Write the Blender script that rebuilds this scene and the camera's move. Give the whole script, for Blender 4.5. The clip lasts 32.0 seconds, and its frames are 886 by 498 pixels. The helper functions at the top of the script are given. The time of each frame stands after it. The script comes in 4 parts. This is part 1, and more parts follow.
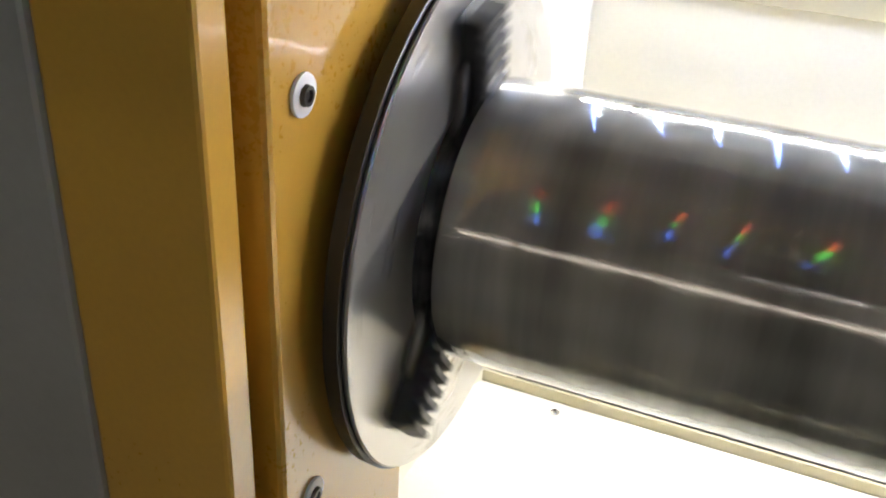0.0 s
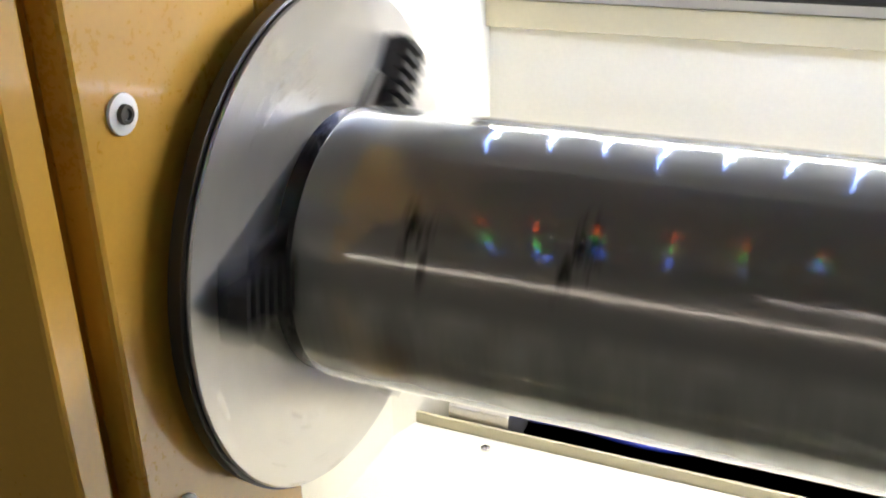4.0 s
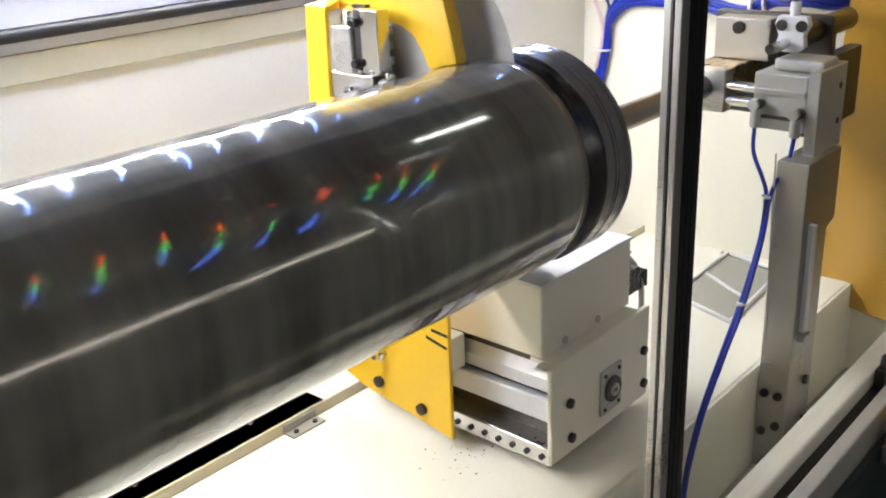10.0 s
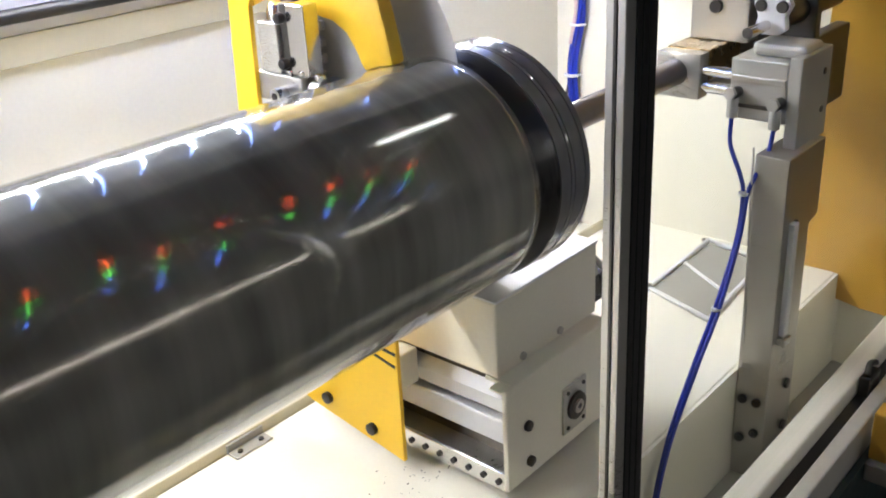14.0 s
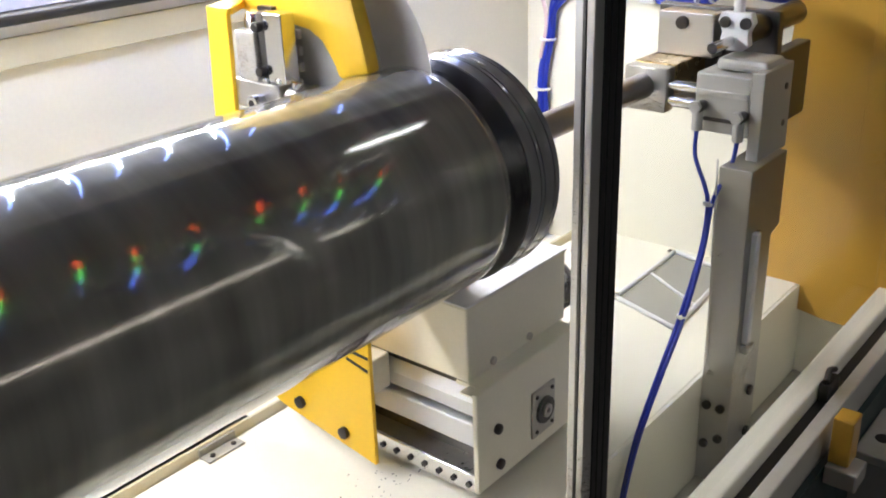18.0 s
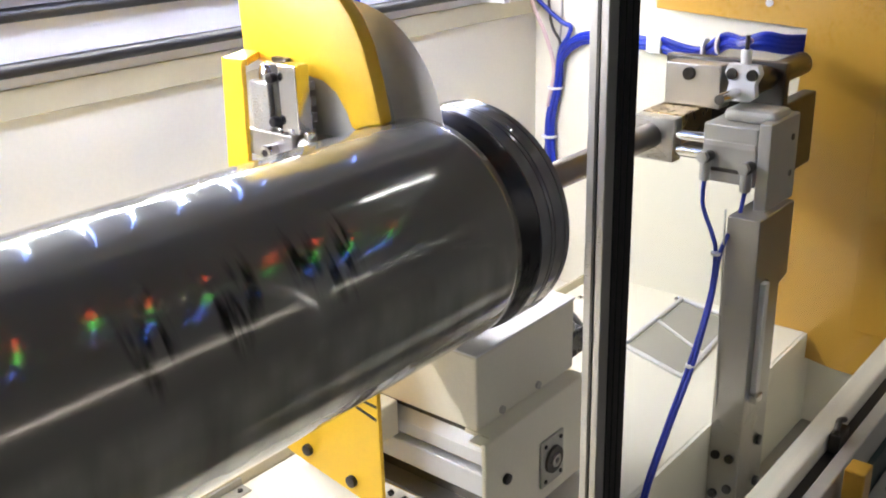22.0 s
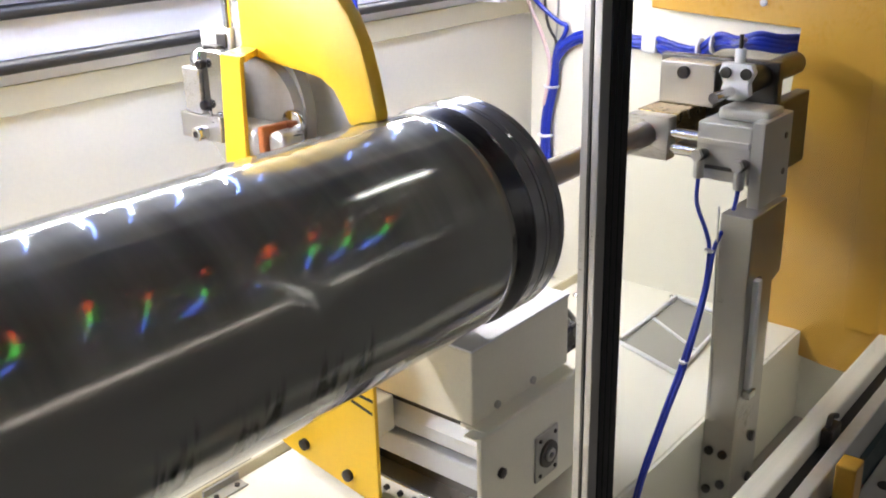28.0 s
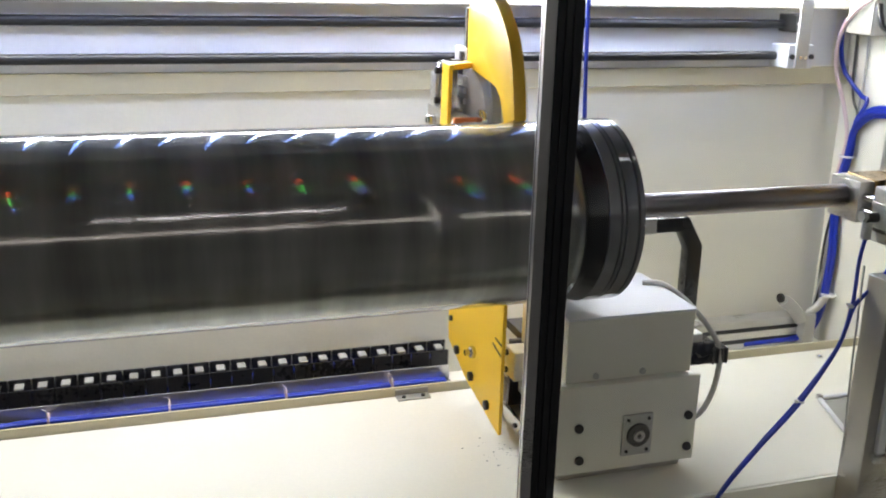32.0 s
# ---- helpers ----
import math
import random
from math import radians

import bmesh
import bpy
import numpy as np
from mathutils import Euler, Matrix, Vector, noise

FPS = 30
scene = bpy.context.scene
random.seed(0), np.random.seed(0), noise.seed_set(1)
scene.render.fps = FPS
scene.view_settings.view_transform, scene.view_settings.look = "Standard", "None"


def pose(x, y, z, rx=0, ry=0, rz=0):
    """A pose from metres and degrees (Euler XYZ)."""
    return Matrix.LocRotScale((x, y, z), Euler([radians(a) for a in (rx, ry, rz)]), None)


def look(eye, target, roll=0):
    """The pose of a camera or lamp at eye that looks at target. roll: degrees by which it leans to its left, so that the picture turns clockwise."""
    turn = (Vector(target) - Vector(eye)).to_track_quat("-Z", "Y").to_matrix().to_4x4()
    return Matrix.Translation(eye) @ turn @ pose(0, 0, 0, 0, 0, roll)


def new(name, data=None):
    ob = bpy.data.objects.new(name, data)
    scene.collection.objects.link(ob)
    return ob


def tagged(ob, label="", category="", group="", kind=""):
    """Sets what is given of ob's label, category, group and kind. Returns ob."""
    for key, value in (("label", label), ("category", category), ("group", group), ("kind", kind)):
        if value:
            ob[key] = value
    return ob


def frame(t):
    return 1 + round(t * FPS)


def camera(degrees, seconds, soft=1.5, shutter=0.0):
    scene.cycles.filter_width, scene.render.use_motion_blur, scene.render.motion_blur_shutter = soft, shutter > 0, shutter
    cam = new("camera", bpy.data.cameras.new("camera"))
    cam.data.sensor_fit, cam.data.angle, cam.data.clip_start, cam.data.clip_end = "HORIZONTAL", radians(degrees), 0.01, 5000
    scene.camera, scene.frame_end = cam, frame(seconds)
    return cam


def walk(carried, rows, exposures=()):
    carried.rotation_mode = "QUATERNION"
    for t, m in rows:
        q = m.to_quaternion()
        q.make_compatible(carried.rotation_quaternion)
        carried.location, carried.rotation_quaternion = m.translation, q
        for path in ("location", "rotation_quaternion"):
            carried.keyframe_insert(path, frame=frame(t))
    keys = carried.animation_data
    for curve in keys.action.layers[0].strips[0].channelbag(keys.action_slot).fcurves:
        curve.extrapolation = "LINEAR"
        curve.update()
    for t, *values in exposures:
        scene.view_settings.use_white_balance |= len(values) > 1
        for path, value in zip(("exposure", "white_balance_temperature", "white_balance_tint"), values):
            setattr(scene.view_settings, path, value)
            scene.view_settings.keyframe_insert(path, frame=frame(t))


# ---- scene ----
cam = camera(48.91, 32.0, soft=1.9, shutter=0.22)
PATH = [
    (0, pose(-0.6311, -0.5926, 1.3770, 60.39, -2.72, 23.17)),
    (0.5, pose(-0.5698, -0.6210, 1.3698, 63.50, -0.83, 24.11)),
    (1, pose(-0.5377, -0.6399, 1.3478, 65.61, -0.25, 23.72)),
    (1.5, pose(-0.5251, -0.6330, 1.3424, 66.75, 0.81, 24.00)),
    (2, pose(-0.5201, -0.6209, 1.3476, 66.28, 0.66, 24.70)),
    (2.5, pose(-0.5140, -0.6139, 1.3449, 66.23, 1.27, 24.56)),
    (4.5, pose(-0.5048, -0.5906, 1.3471, 65.34, 0.86, 21.37)),
    (5, pose(-0.5264, -0.5941, 1.3441, 65.04, 0.11, 16.40)),
    (5.5, pose(-0.5717, -0.5774, 1.3312, 65.04, -0.45, 6.54)),
    (6, pose(-0.6349, -0.5634, 1.3267, 64.72, -0.22, -7.74)),
    (6.5, pose(-0.6093, -0.5729, 1.3259, 64.88, 0.47, -18.56)),
    (7, pose(-0.6554, -0.5696, 1.3196, 66.35, 0.83, -26.33)),
    (7.5, pose(-0.6158, -0.5840, 1.3267, 66.09, 2.16, -28.83)),
    (8, pose(-0.6703, -0.5772, 1.3312, 67.45, 2.00, -34.66)),
    (8.5, pose(-0.6624, -0.5755, 1.3360, 66.82, 2.31, -38.31)),
    (9, pose(-0.6765, -0.5576, 1.3320, 67.44, 2.61, -43.64)),
    (9.5, pose(-0.6685, -0.5548, 1.3298, 67.59, 2.54, -46.56)),
    (10, pose(-0.6718, -0.5559, 1.3175, 68.56, 2.43, -48.75)),
    (10.5, pose(-0.6689, -0.5579, 1.3121, 68.52, 2.53, -49.76)),
    (11, pose(-0.6639, -0.5556, 1.3134, 68.36, 2.71, -49.78)),
    (11.5, pose(-0.6538, -0.5509, 1.3106, 68.29, 2.85, -49.93)),
    (12, pose(-0.6113, -0.5285, 1.3273, 67.37, 2.35, -49.81)),
    (12.5, pose(-0.5373, -0.5124, 1.3326, 66.14, 2.32, -48.90)),
    (13, pose(-0.5458, -0.5211, 1.3358, 65.11, 2.65, -48.47)),
    (13.5, pose(-0.5610, -0.5297, 1.3342, 65.54, 2.94, -48.80)),
    (14, pose(-0.5664, -0.5311, 1.3363, 65.80, 3.01, -49.07)),
    (14.5, pose(-0.5728, -0.5286, 1.3367, 66.38, 2.72, -49.31)),
    (16.5, pose(-0.5769, -0.5345, 1.3402, 66.97, 2.42, -50.02)),
    (17, pose(-0.5819, -0.5352, 1.3356, 66.93, 2.24, -50.07)),
    (17.5, pose(-0.5830, -0.5390, 1.3353, 66.76, 2.05, -50.51)),
    (18, pose(-0.5840, -0.5422, 1.3358, 66.65, 1.95, -50.58)),
    (18.5, pose(-0.5827, -0.5375, 1.3339, 66.70, 1.88, -50.70)),
    (19, pose(-0.5790, -0.5446, 1.3394, 67.16, 1.86, -50.86)),
    (19.5, pose(-0.5780, -0.5484, 1.3391, 67.80, 1.27, -51.54)),
    (20, pose(-0.5773, -0.5472, 1.3447, 68.03, 1.01, -51.71)),
    (20.5, pose(-0.5840, -0.5406, 1.3425, 68.09, 0.80, -51.14)),
    (21, pose(-0.5876, -0.5380, 1.3453, 68.66, 0.91, -50.43)),
    (21.5, pose(-0.5905, -0.5334, 1.3429, 69.33, 1.20, -50.26)),
    (22, pose(-0.5891, -0.5386, 1.3434, 69.13, 1.70, -50.27)),
    (22.5, pose(-0.5816, -0.5461, 1.3506, 68.91, 1.99, -50.89)),
    (23, pose(-0.5787, -0.5620, 1.3523, 68.79, 2.61, -51.02)),
    (23.5, pose(-0.5786, -0.5513, 1.3477, 68.20, 2.54, -51.37)),
    (24, pose(-0.5774, -0.5550, 1.3461, 68.13, 2.69, -51.33)),
    (24.5, pose(-0.5791, -0.5534, 1.3447, 68.11, 2.64, -51.40)),
    (25, pose(-0.5843, -0.5517, 1.3436, 68.36, 2.28, -51.17)),
    (25.5, pose(-0.5888, -0.5505, 1.3454, 68.64, 2.08, -50.84)),
    (27.5, pose(-0.5997, -0.5466, 1.3404, 69.08, 1.67, -50.54)),
    (28, pose(-0.5959, -0.5453, 1.3426, 69.14, 1.51, -50.40)),
    (28.5, pose(-0.5791, -0.5446, 1.3437, 69.15, 1.29, -49.72)),
    (29, pose(-0.5821, -0.5280, 1.3469, 68.67, 0.85, -49.69)),
    (29.5, pose(-0.4894, -0.4854, 1.3285, 67.45, 1.64, -47.96)),
    (30, pose(-0.4373, -0.4552, 1.3182, 67.00, 1.39, -45.44)),
    (30.5, pose(-0.4116, -0.5352, 1.3044, 67.11, -1.78, -35.96)),
    (31, pose(-0.4133, -0.6647, 1.3103, 69.36, -1.91, -30.08)),
    (31.4, pose(-0.4296, -0.8007, 1.3266, 70.28, -1.78, -25.13)),
    (31.5, pose(-0.4448, -0.8415, 1.3275, 71.02, -2.22, -23.88)),
    (32, pose(-0.4208, -0.9964, 1.3280, 73.25, -1.44, -17.39)),
]
EXPOSURES = [(0.0, 0.56, 7000, 12), (2.5, 0.48, 7000, 12), (5.0, 0.20, 7000, 11), (5.6, 0.09, 7450, 10), (6.2, 0.09, 8000, 7), (7.2, 0.06, 7900, 8), (8.2, 0.06, 7250, 11),
             (9.0, 0.11, 6900, 12), (14.0, 0.18, 6700, 13), (25.0, 0.18, 6850, 15), (30.0, 0.14, 6650, 14), (31.0, 0.00, 6500, 12), (32.0, -0.17, 6500, 12)]
walk(cam, PATH, EXPOSURES)

AZ = 1.05          # height of the spindle axis over the shop floor

# ---- world and lights ----
world = bpy.data.worlds.new("world")
scene.world = world
world.use_nodes = True
world.node_tree.nodes["Background"].inputs[0].default_value = (0.8, 0.88, 1.0, 1)
world.node_tree.nodes["Background"].inputs[1].default_value = 0.02


def strip_lamp(name, x0, x1, y, z, width, watts, aim, colour=(1.0, 0.98, 0.93)):
    data = bpy.data.lights.new(name, "AREA")
    data.shape, data.size, data.size_y = "RECTANGLE", x1 - x0, width
    data.energy, data.color = watts, colour
    ob = new(name, data)
    ob.matrix_world = look(((x0 + x1) / 2, y, z + AZ), ((x0 + x1) / 2, aim[0], aim[1] + AZ))
    return ob


strip_lamp("led_light_rear", -0.85, 0.66, 0.312, 0.243, 0.013, 8.0, (-0.10, -0.30), (0.95, 0.96, 0.93))
strip_lamp("shop_light", 0.2, 2.6, -1.15, 1.85, 1.3, 9.0, (-0.85, -0.6), (1.0, 0.98, 0.95))

# ---- materials ----


def node_material(name):
    m = bpy.data.materials.new(name)
    m.use_nodes = True
    nt = m.node_tree
    return m, nt, nt.nodes["Principled BSDF"]


def noise_node(nt, scale, detail=4.0, rough=0.6, stretch=None):
    co = nt.nodes.new("ShaderNodeTexCoord")
    tex = nt.nodes.new("ShaderNodeTexNoise")
    tex.inputs["Scale"].default_value = scale
    tex.inputs["Detail"].default_value = detail
    tex.inputs["Roughness"].default_value = rough
    if stretch:
        mp = nt.nodes.new("ShaderNodeMapping")
        mp.inputs["Scale"].default_value = stretch
        nt.links.new(co.outputs["Object"], mp.inputs[0])
        nt.links.new(mp.outputs[0], tex.inputs["Vector"])
    else:
        nt.links.new(co.outputs["Object"], tex.inputs["Vector"])
    return tex


def ramp(nt, src, stops):
    r = nt.nodes.new("ShaderNodeValToRGB")
    el = r.color_ramp.elements
    while len(el) > len(stops):
        el.remove(el[-1])
    while len(el) < len(stops):
        el.new(0.5)
    for e, (p, c) in zip(el, stops):
        e.position = p
        e.color = (*c, 1) if len(c) == 3 else c
    nt.links.new(src, r.inputs[0])
    return r


def surface(name, colour, rough=0.5, metal=0.0, vary=0.12, scale=6.0, grain=60.0, bump=0.05, stretch=None, coat=0.0,
            spec=0.5, rough_vary=0.12):
    """A surface with large uneven tone, fine grain and slightly uneven gloss."""
    m, nt, b = node_material(name)
    big = noise_node(nt, scale, 5)
    fine = noise_node(nt, grain, 3, 0.6, stretch)
    mixn = nt.nodes.new("ShaderNodeMath")
    mixn.operation = "MULTIPLY_ADD"
    nt.links.new(big.outputs[0], mixn.inputs[0])
    mixn.inputs[1].default_value = 0.65
    half = nt.nodes.new("ShaderNodeMath")
    half.operation = "MULTIPLY"
    half.inputs[1].default_value = 0.35
    nt.links.new(fine.outputs[0], half.inputs[0])
    nt.links.new(half.outputs[0], mixn.inputs[2])
    lo = tuple(c * (1 - vary) for c in colour)
    hi = tuple(min(1, c * (1 + vary)) for c in colour)
    r = ramp(nt, mixn.outputs[0], [(0.32, lo), (0.68, hi)])
    nt.links.new(r.outputs[0], b.inputs["Base Color"])
    rr = ramp(nt, mixn.outputs[0], [(0.3, (max(0.02, rough - rough_vary),) * 3), (0.7, (min(1, rough + rough_vary),) * 3)])
    nt.links.new(rr.outputs[0], b.inputs["Roughness"])
    b.inputs["Metallic"].default_value = metal
    b.inputs["Coat Weight"].default_value = coat
    b.inputs["Coat Roughness"].default_value = 0.08
    b.inputs["Specular IOR Level"].default_value = spec
    if bump:
        bp = nt.nodes.new("ShaderNodeBump")
        bp.inputs["Strength"].default_value = bump
        bp.inputs["Distance"].default_value = 0.002
        nt.links.new(fine.outputs[0], bp.inputs["Height"])
        nt.links.new(bp.outputs[0], b.inputs["Normal"])
    return m


CREAM = surface("cream_paint", (0.80, 0.77, 0.66), 0.45, vary=0.05, scale=3, grain=220, bump=0.06)
# Darker copy of CREAM: shade on folded edges put into the colour.
SHADED_CREAM = surface("shaded_cream_paint", (0.56, 0.51, 0.35), 0.45, vary=0.06, scale=4, grain=220, bump=0.06)
YELLOW = surface("yellow_paint", (0.80, 0.49, 0.025), 0.38, vary=0.06, scale=5, grain=240, bump=0.06)
DEEP_YELLOW = surface("ochre_paint", (0.60, 0.33, 0.045), 0.34, vary=0.08, scale=3, grain=200, bump=0.03, coat=0.85)
STEEL = surface("machined_steel", (0.52, 0.50, 0.47), 0.34, 0.9, vary=0.14, scale=9, grain=90, bump=0.05, stretch=(1, 1, 12))
BRIGHT = surface("polished_steel", (0.66, 0.65, 0.64), 0.16, 1.0, vary=0.08, scale=9, grain=120, bump=0.02, rough_vary=0.06)
DARK_STEEL = surface("dark_steel", (0.10, 0.095, 0.09), 0.35, 0.9, vary=0.2, scale=9, grain=120)
ALU = surface("anodised_aluminium", (0.63, 0.62, 0.60), 0.32, 0.85, vary=0.07, scale=7, grain=150, bump=0.03, stretch=(1, 1, 20))
CAST = surface("grey_cast_aluminium", (0.50, 0.49, 0.46), 0.5, 0.55, vary=0.12, scale=14, grain=160, bump=0.1)
BLACK = surface("black_rubber", (0.014, 0.014, 0.015), 0.42, vary=0.25, scale=12, grain=150)
RAIL = surface("blackened_rail", (0.007, 0.007, 0.009), 0.42, 0.0, vary=0.2, scale=12, grain=150)
BLACK_SATIN = surface("black_plastic", (0.018, 0.018, 0.02), 0.3, vary=0.25, scale=12, grain=150)
WHITE = surface("white_plastic", (0.78, 0.78, 0.80), 0.4, vary=0.05, scale=8, grain=120)
BLUE = surface("blue_hose", (0.005, 0.026, 0.36), 0.34, vary=0.15, scale=12, grain=150, coat=0.15)
GREY = surface("grey_plate", (0.36, 0.35, 0.31), 0.5, 0.2, vary=0.1, scale=9, grain=120)
SCREW = surface("blackened_screw", (0.05, 0.045, 0.045), 0.35, 0.8, vary=0.3, scale=80, grain=300)
SHOP = surface("dim_shop_wall", (0.22, 0.215, 0.20), 0.8, vary=0.2, scale=1.5, grain=20)


def film_material():
    """Metallised film: fine rings round the roll, cloudy tone, and one plain splice band with wrinkle shade painted in.
    """
    m, nt, b = node_material("metallised_film")
    co = nt.nodes.new("ShaderNodeTexCoord")
    sep = nt.nodes.new("ShaderNodeSeparateXYZ")
    nt.links.new(co.outputs["Object"], sep.inputs[0])

    def math_node(op, a, c=None, d=None):
        n = nt.nodes.new("ShaderNodeMath")
        n.operation = op
        for slot, value in zip(n.inputs, (a, c, d)):
            if value is None:
                continue
            if isinstance(value, (int, float)):
                slot.default_value = value
            else:
                nt.links.new(value, slot)
        return n.outputs[0]
    angle = math_node("ARCTAN2", sep.outputs["Z"], sep.outputs["Y"])
    ring = nt.nodes.new("ShaderNodeCombineXYZ")
    nt.links.new(sep.outputs["X"], ring.inputs[0])
    nt.links.new(math_node("MULTIPLY", angle, 0.012), ring.inputs[1])
    cloud = nt.nodes.new("ShaderNodeTexNoise")
    cloud.inputs["Scale"].default_value = 26
    cloud.inputs["Detail"].default_value = 5
    nt.links.new(ring.outputs[0], cloud.inputs["Vector"])
    long = nt.nodes.new("ShaderNodeCombineXYZ")
    nt.links.new(math_node("MULTIPLY", sep.outputs["X"], 0.35), long.inputs[0])
    nt.links.new(math_node("MULTIPLY", angle, 0.9), long.inputs[1])
    sweep = nt.nodes.new("ShaderNodeTexNoise")
    sweep.inputs["Scale"].default_value = 2.4
    sweep.inputs["Detail"].default_value = 3
    nt.links.new(long.outputs[0], sweep.inputs["Vector"])
    tone = math_node("ADD", math_node("MULTIPLY", cloud.outputs[0], 0.55), math_node("MULTIPLY", sweep.outputs[0], 0.45))
    base = ramp(nt, tone, [(0.37, (0.155, 0.154, 0.139)), (0.5, (0.280, 0.278, 0.252)), (0.63, (0.405, 0.400, 0.366))])
    # splice band, a third of the way round
    away = math_node("ABSOLUTE", math_node("SUBTRACT", angle, BAND_ANGLE))
    mask = math_node("MULTIPLY", math_node("LESS_THAN", away, 0.62), 1.0)
    wr = nt.nodes.new("ShaderNodeTexNoise")
    wr.inputs["Scale"].default_value = 85
    wr.inputs["Detail"].default_value = 2
    wco = nt.nodes.new("ShaderNodeCombineXYZ")
    nt.links.new(sep.outputs["X"], wco.inputs[0])
    nt.links.new(math_node("MULTIPLY", angle, 0.05), wco.inputs[1])
    nt.links.new(wco.outputs[0], wr.inputs["Vector"])
    nt.links.new(sep.outputs["X"], wco.inputs[2])
    flat = nt.nodes.new("ShaderNodeCombineXYZ")
    nt.links.new(sep.outputs["X"], flat.inputs[0])
    ragged = nt.nodes.new("ShaderNodeTexNoise")
    ragged.inputs["Scale"].default_value = 48
    ragged.inputs["Detail"].default_value = 3
    nt.links.new(flat.outputs[0], ragged.inputs["Vector"])
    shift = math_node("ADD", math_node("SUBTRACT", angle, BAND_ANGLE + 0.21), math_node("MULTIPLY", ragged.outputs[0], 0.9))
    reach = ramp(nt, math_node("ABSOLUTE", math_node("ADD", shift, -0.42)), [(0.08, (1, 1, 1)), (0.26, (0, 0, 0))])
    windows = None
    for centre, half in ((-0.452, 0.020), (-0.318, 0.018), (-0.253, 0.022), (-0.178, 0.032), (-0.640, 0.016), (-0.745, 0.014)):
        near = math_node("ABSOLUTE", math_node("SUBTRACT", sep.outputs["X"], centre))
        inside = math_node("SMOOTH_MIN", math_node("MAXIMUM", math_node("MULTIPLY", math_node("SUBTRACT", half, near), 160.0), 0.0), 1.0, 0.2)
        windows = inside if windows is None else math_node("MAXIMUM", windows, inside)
    # Near-black lines put the shade of the wrinkles into the colour.
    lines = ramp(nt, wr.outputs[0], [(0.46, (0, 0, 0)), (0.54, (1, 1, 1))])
    crease_shade = math_node("MULTIPLY", math_node("MULTIPLY", reach.outputs[0], windows), lines.outputs[0])
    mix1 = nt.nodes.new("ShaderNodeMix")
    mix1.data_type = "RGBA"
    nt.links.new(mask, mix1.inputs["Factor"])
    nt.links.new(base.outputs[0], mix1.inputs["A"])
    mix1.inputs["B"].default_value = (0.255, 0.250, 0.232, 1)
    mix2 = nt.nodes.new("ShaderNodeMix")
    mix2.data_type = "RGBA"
    nt.links.new(crease_shade, mix2.inputs["Factor"])
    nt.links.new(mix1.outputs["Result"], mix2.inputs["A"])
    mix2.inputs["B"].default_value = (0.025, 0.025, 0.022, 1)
    nt.links.new(mix2.outputs["Result"], b.inputs["Base Color"])
    b.inputs["Metallic"].default_value = 0.26
    rr = math_node("MULTIPLY_ADD", cloud.outputs[0], 0.10, math_node("MULTIPLY_ADD", mask, 0.015, 0.050))
    nt.links.new(rr, b.inputs["Roughness"])
    b.inputs["Anisotropic"].default_value = 0.85
    tan = nt.nodes.new("ShaderNodeTangent")
    tan.direction_type, tan.axis = "RADIAL", "X"
    nt.links.new(tan.outputs[0], b.inputs["Tangent"])
    b.inputs["Coat Weight"].default_value = 0.72
    b.inputs["Coat Roughness"].default_value = 0.016
    b.inputs["Thin Film Thickness"].default_value = 420
    b.inputs["Thin Film IOR"].default_value = 1.45
    wav = nt.nodes.new("ShaderNodeTexNoise")
    wav.inputs["Scale"].default_value = 34
    wav.inputs["Detail"].default_value = 4
    nt.links.new(ring.outputs[0], wav.inputs["Vector"])
    bp = nt.nodes.new("ShaderNodeBump")
    bp.inputs["Strength"].default_value = 0.022
    bp.inputs["Distance"].default_value = 0.0012
    nt.links.new(wav.outputs[0], bp.inputs["Height"])
    # loose top layer: small puckers between smooth stretches
    puck = nt.nodes.new("ShaderNodeTexNoise")
    puck.inputs["Scale"].default_value = 95
    puck.inputs["Detail"].default_value = 3
    pco = nt.nodes.new("ShaderNodeCombineXYZ")
    nt.links.new(math_node("MULTIPLY", sep.outputs["X"], 0.22), pco.inputs[0])
    nt.links.new(math_node("MULTIPLY", angle, 0.1), pco.inputs[1])
    nt.links.new(pco.outputs[0], puck.inputs["Vector"])
    where = nt.nodes.new("ShaderNodeTexNoise")
    where.inputs["Scale"].default_value = 7
    nt.links.new(co.outputs["Object"], where.inputs["Vector"])
    area = ramp(nt, where.outputs[0], [(0.42, (0.12, 0.12, 0.12)), (0.62, (1, 1, 1))])
    bp2 = nt.nodes.new("ShaderNodeBump")
    bp2.inputs["Strength"].default_value = 0.17
    bp2.inputs["Distance"].default_value = 0.0011
    nt.links.new(math_node("MULTIPLY", puck.outputs[0], area.outputs[0]), bp2.inputs["Height"])
    nt.links.new(bp.outputs[0], bp2.inputs["Normal"])
    # fine crinkles along the web, in patches, that break up straight reflections
    crink = nt.nodes.new("ShaderNodeTexNoise")
    crink.inputs["Scale"].default_value = 70
    crink.inputs["Detail"].default_value = 2
    kco = nt.nodes.new("ShaderNodeCombineXYZ")
    nt.links.new(sep.outputs["X"], kco.inputs[0])
    nt.links.new(math_node("MULTIPLY", angle, 0.10), kco.inputs[1])
    nt.links.new(kco.outputs[0], crink.inputs["Vector"])
    torn = nt.nodes.new("ShaderNodeTexNoise")
    torn.inputs["Scale"].default_value = 11
    torn.inputs["Detail"].default_value = 2
    tco = nt.nodes.new("ShaderNodeVectorMath")
    tco.operation = "ADD"
    tco.inputs[1].default_value = (3.1, 1.7, 0.4)
    nt.links.new(co.outputs["Object"], tco.inputs[0])
    nt.links.new(tco.outputs[0], torn.inputs["Vector"])
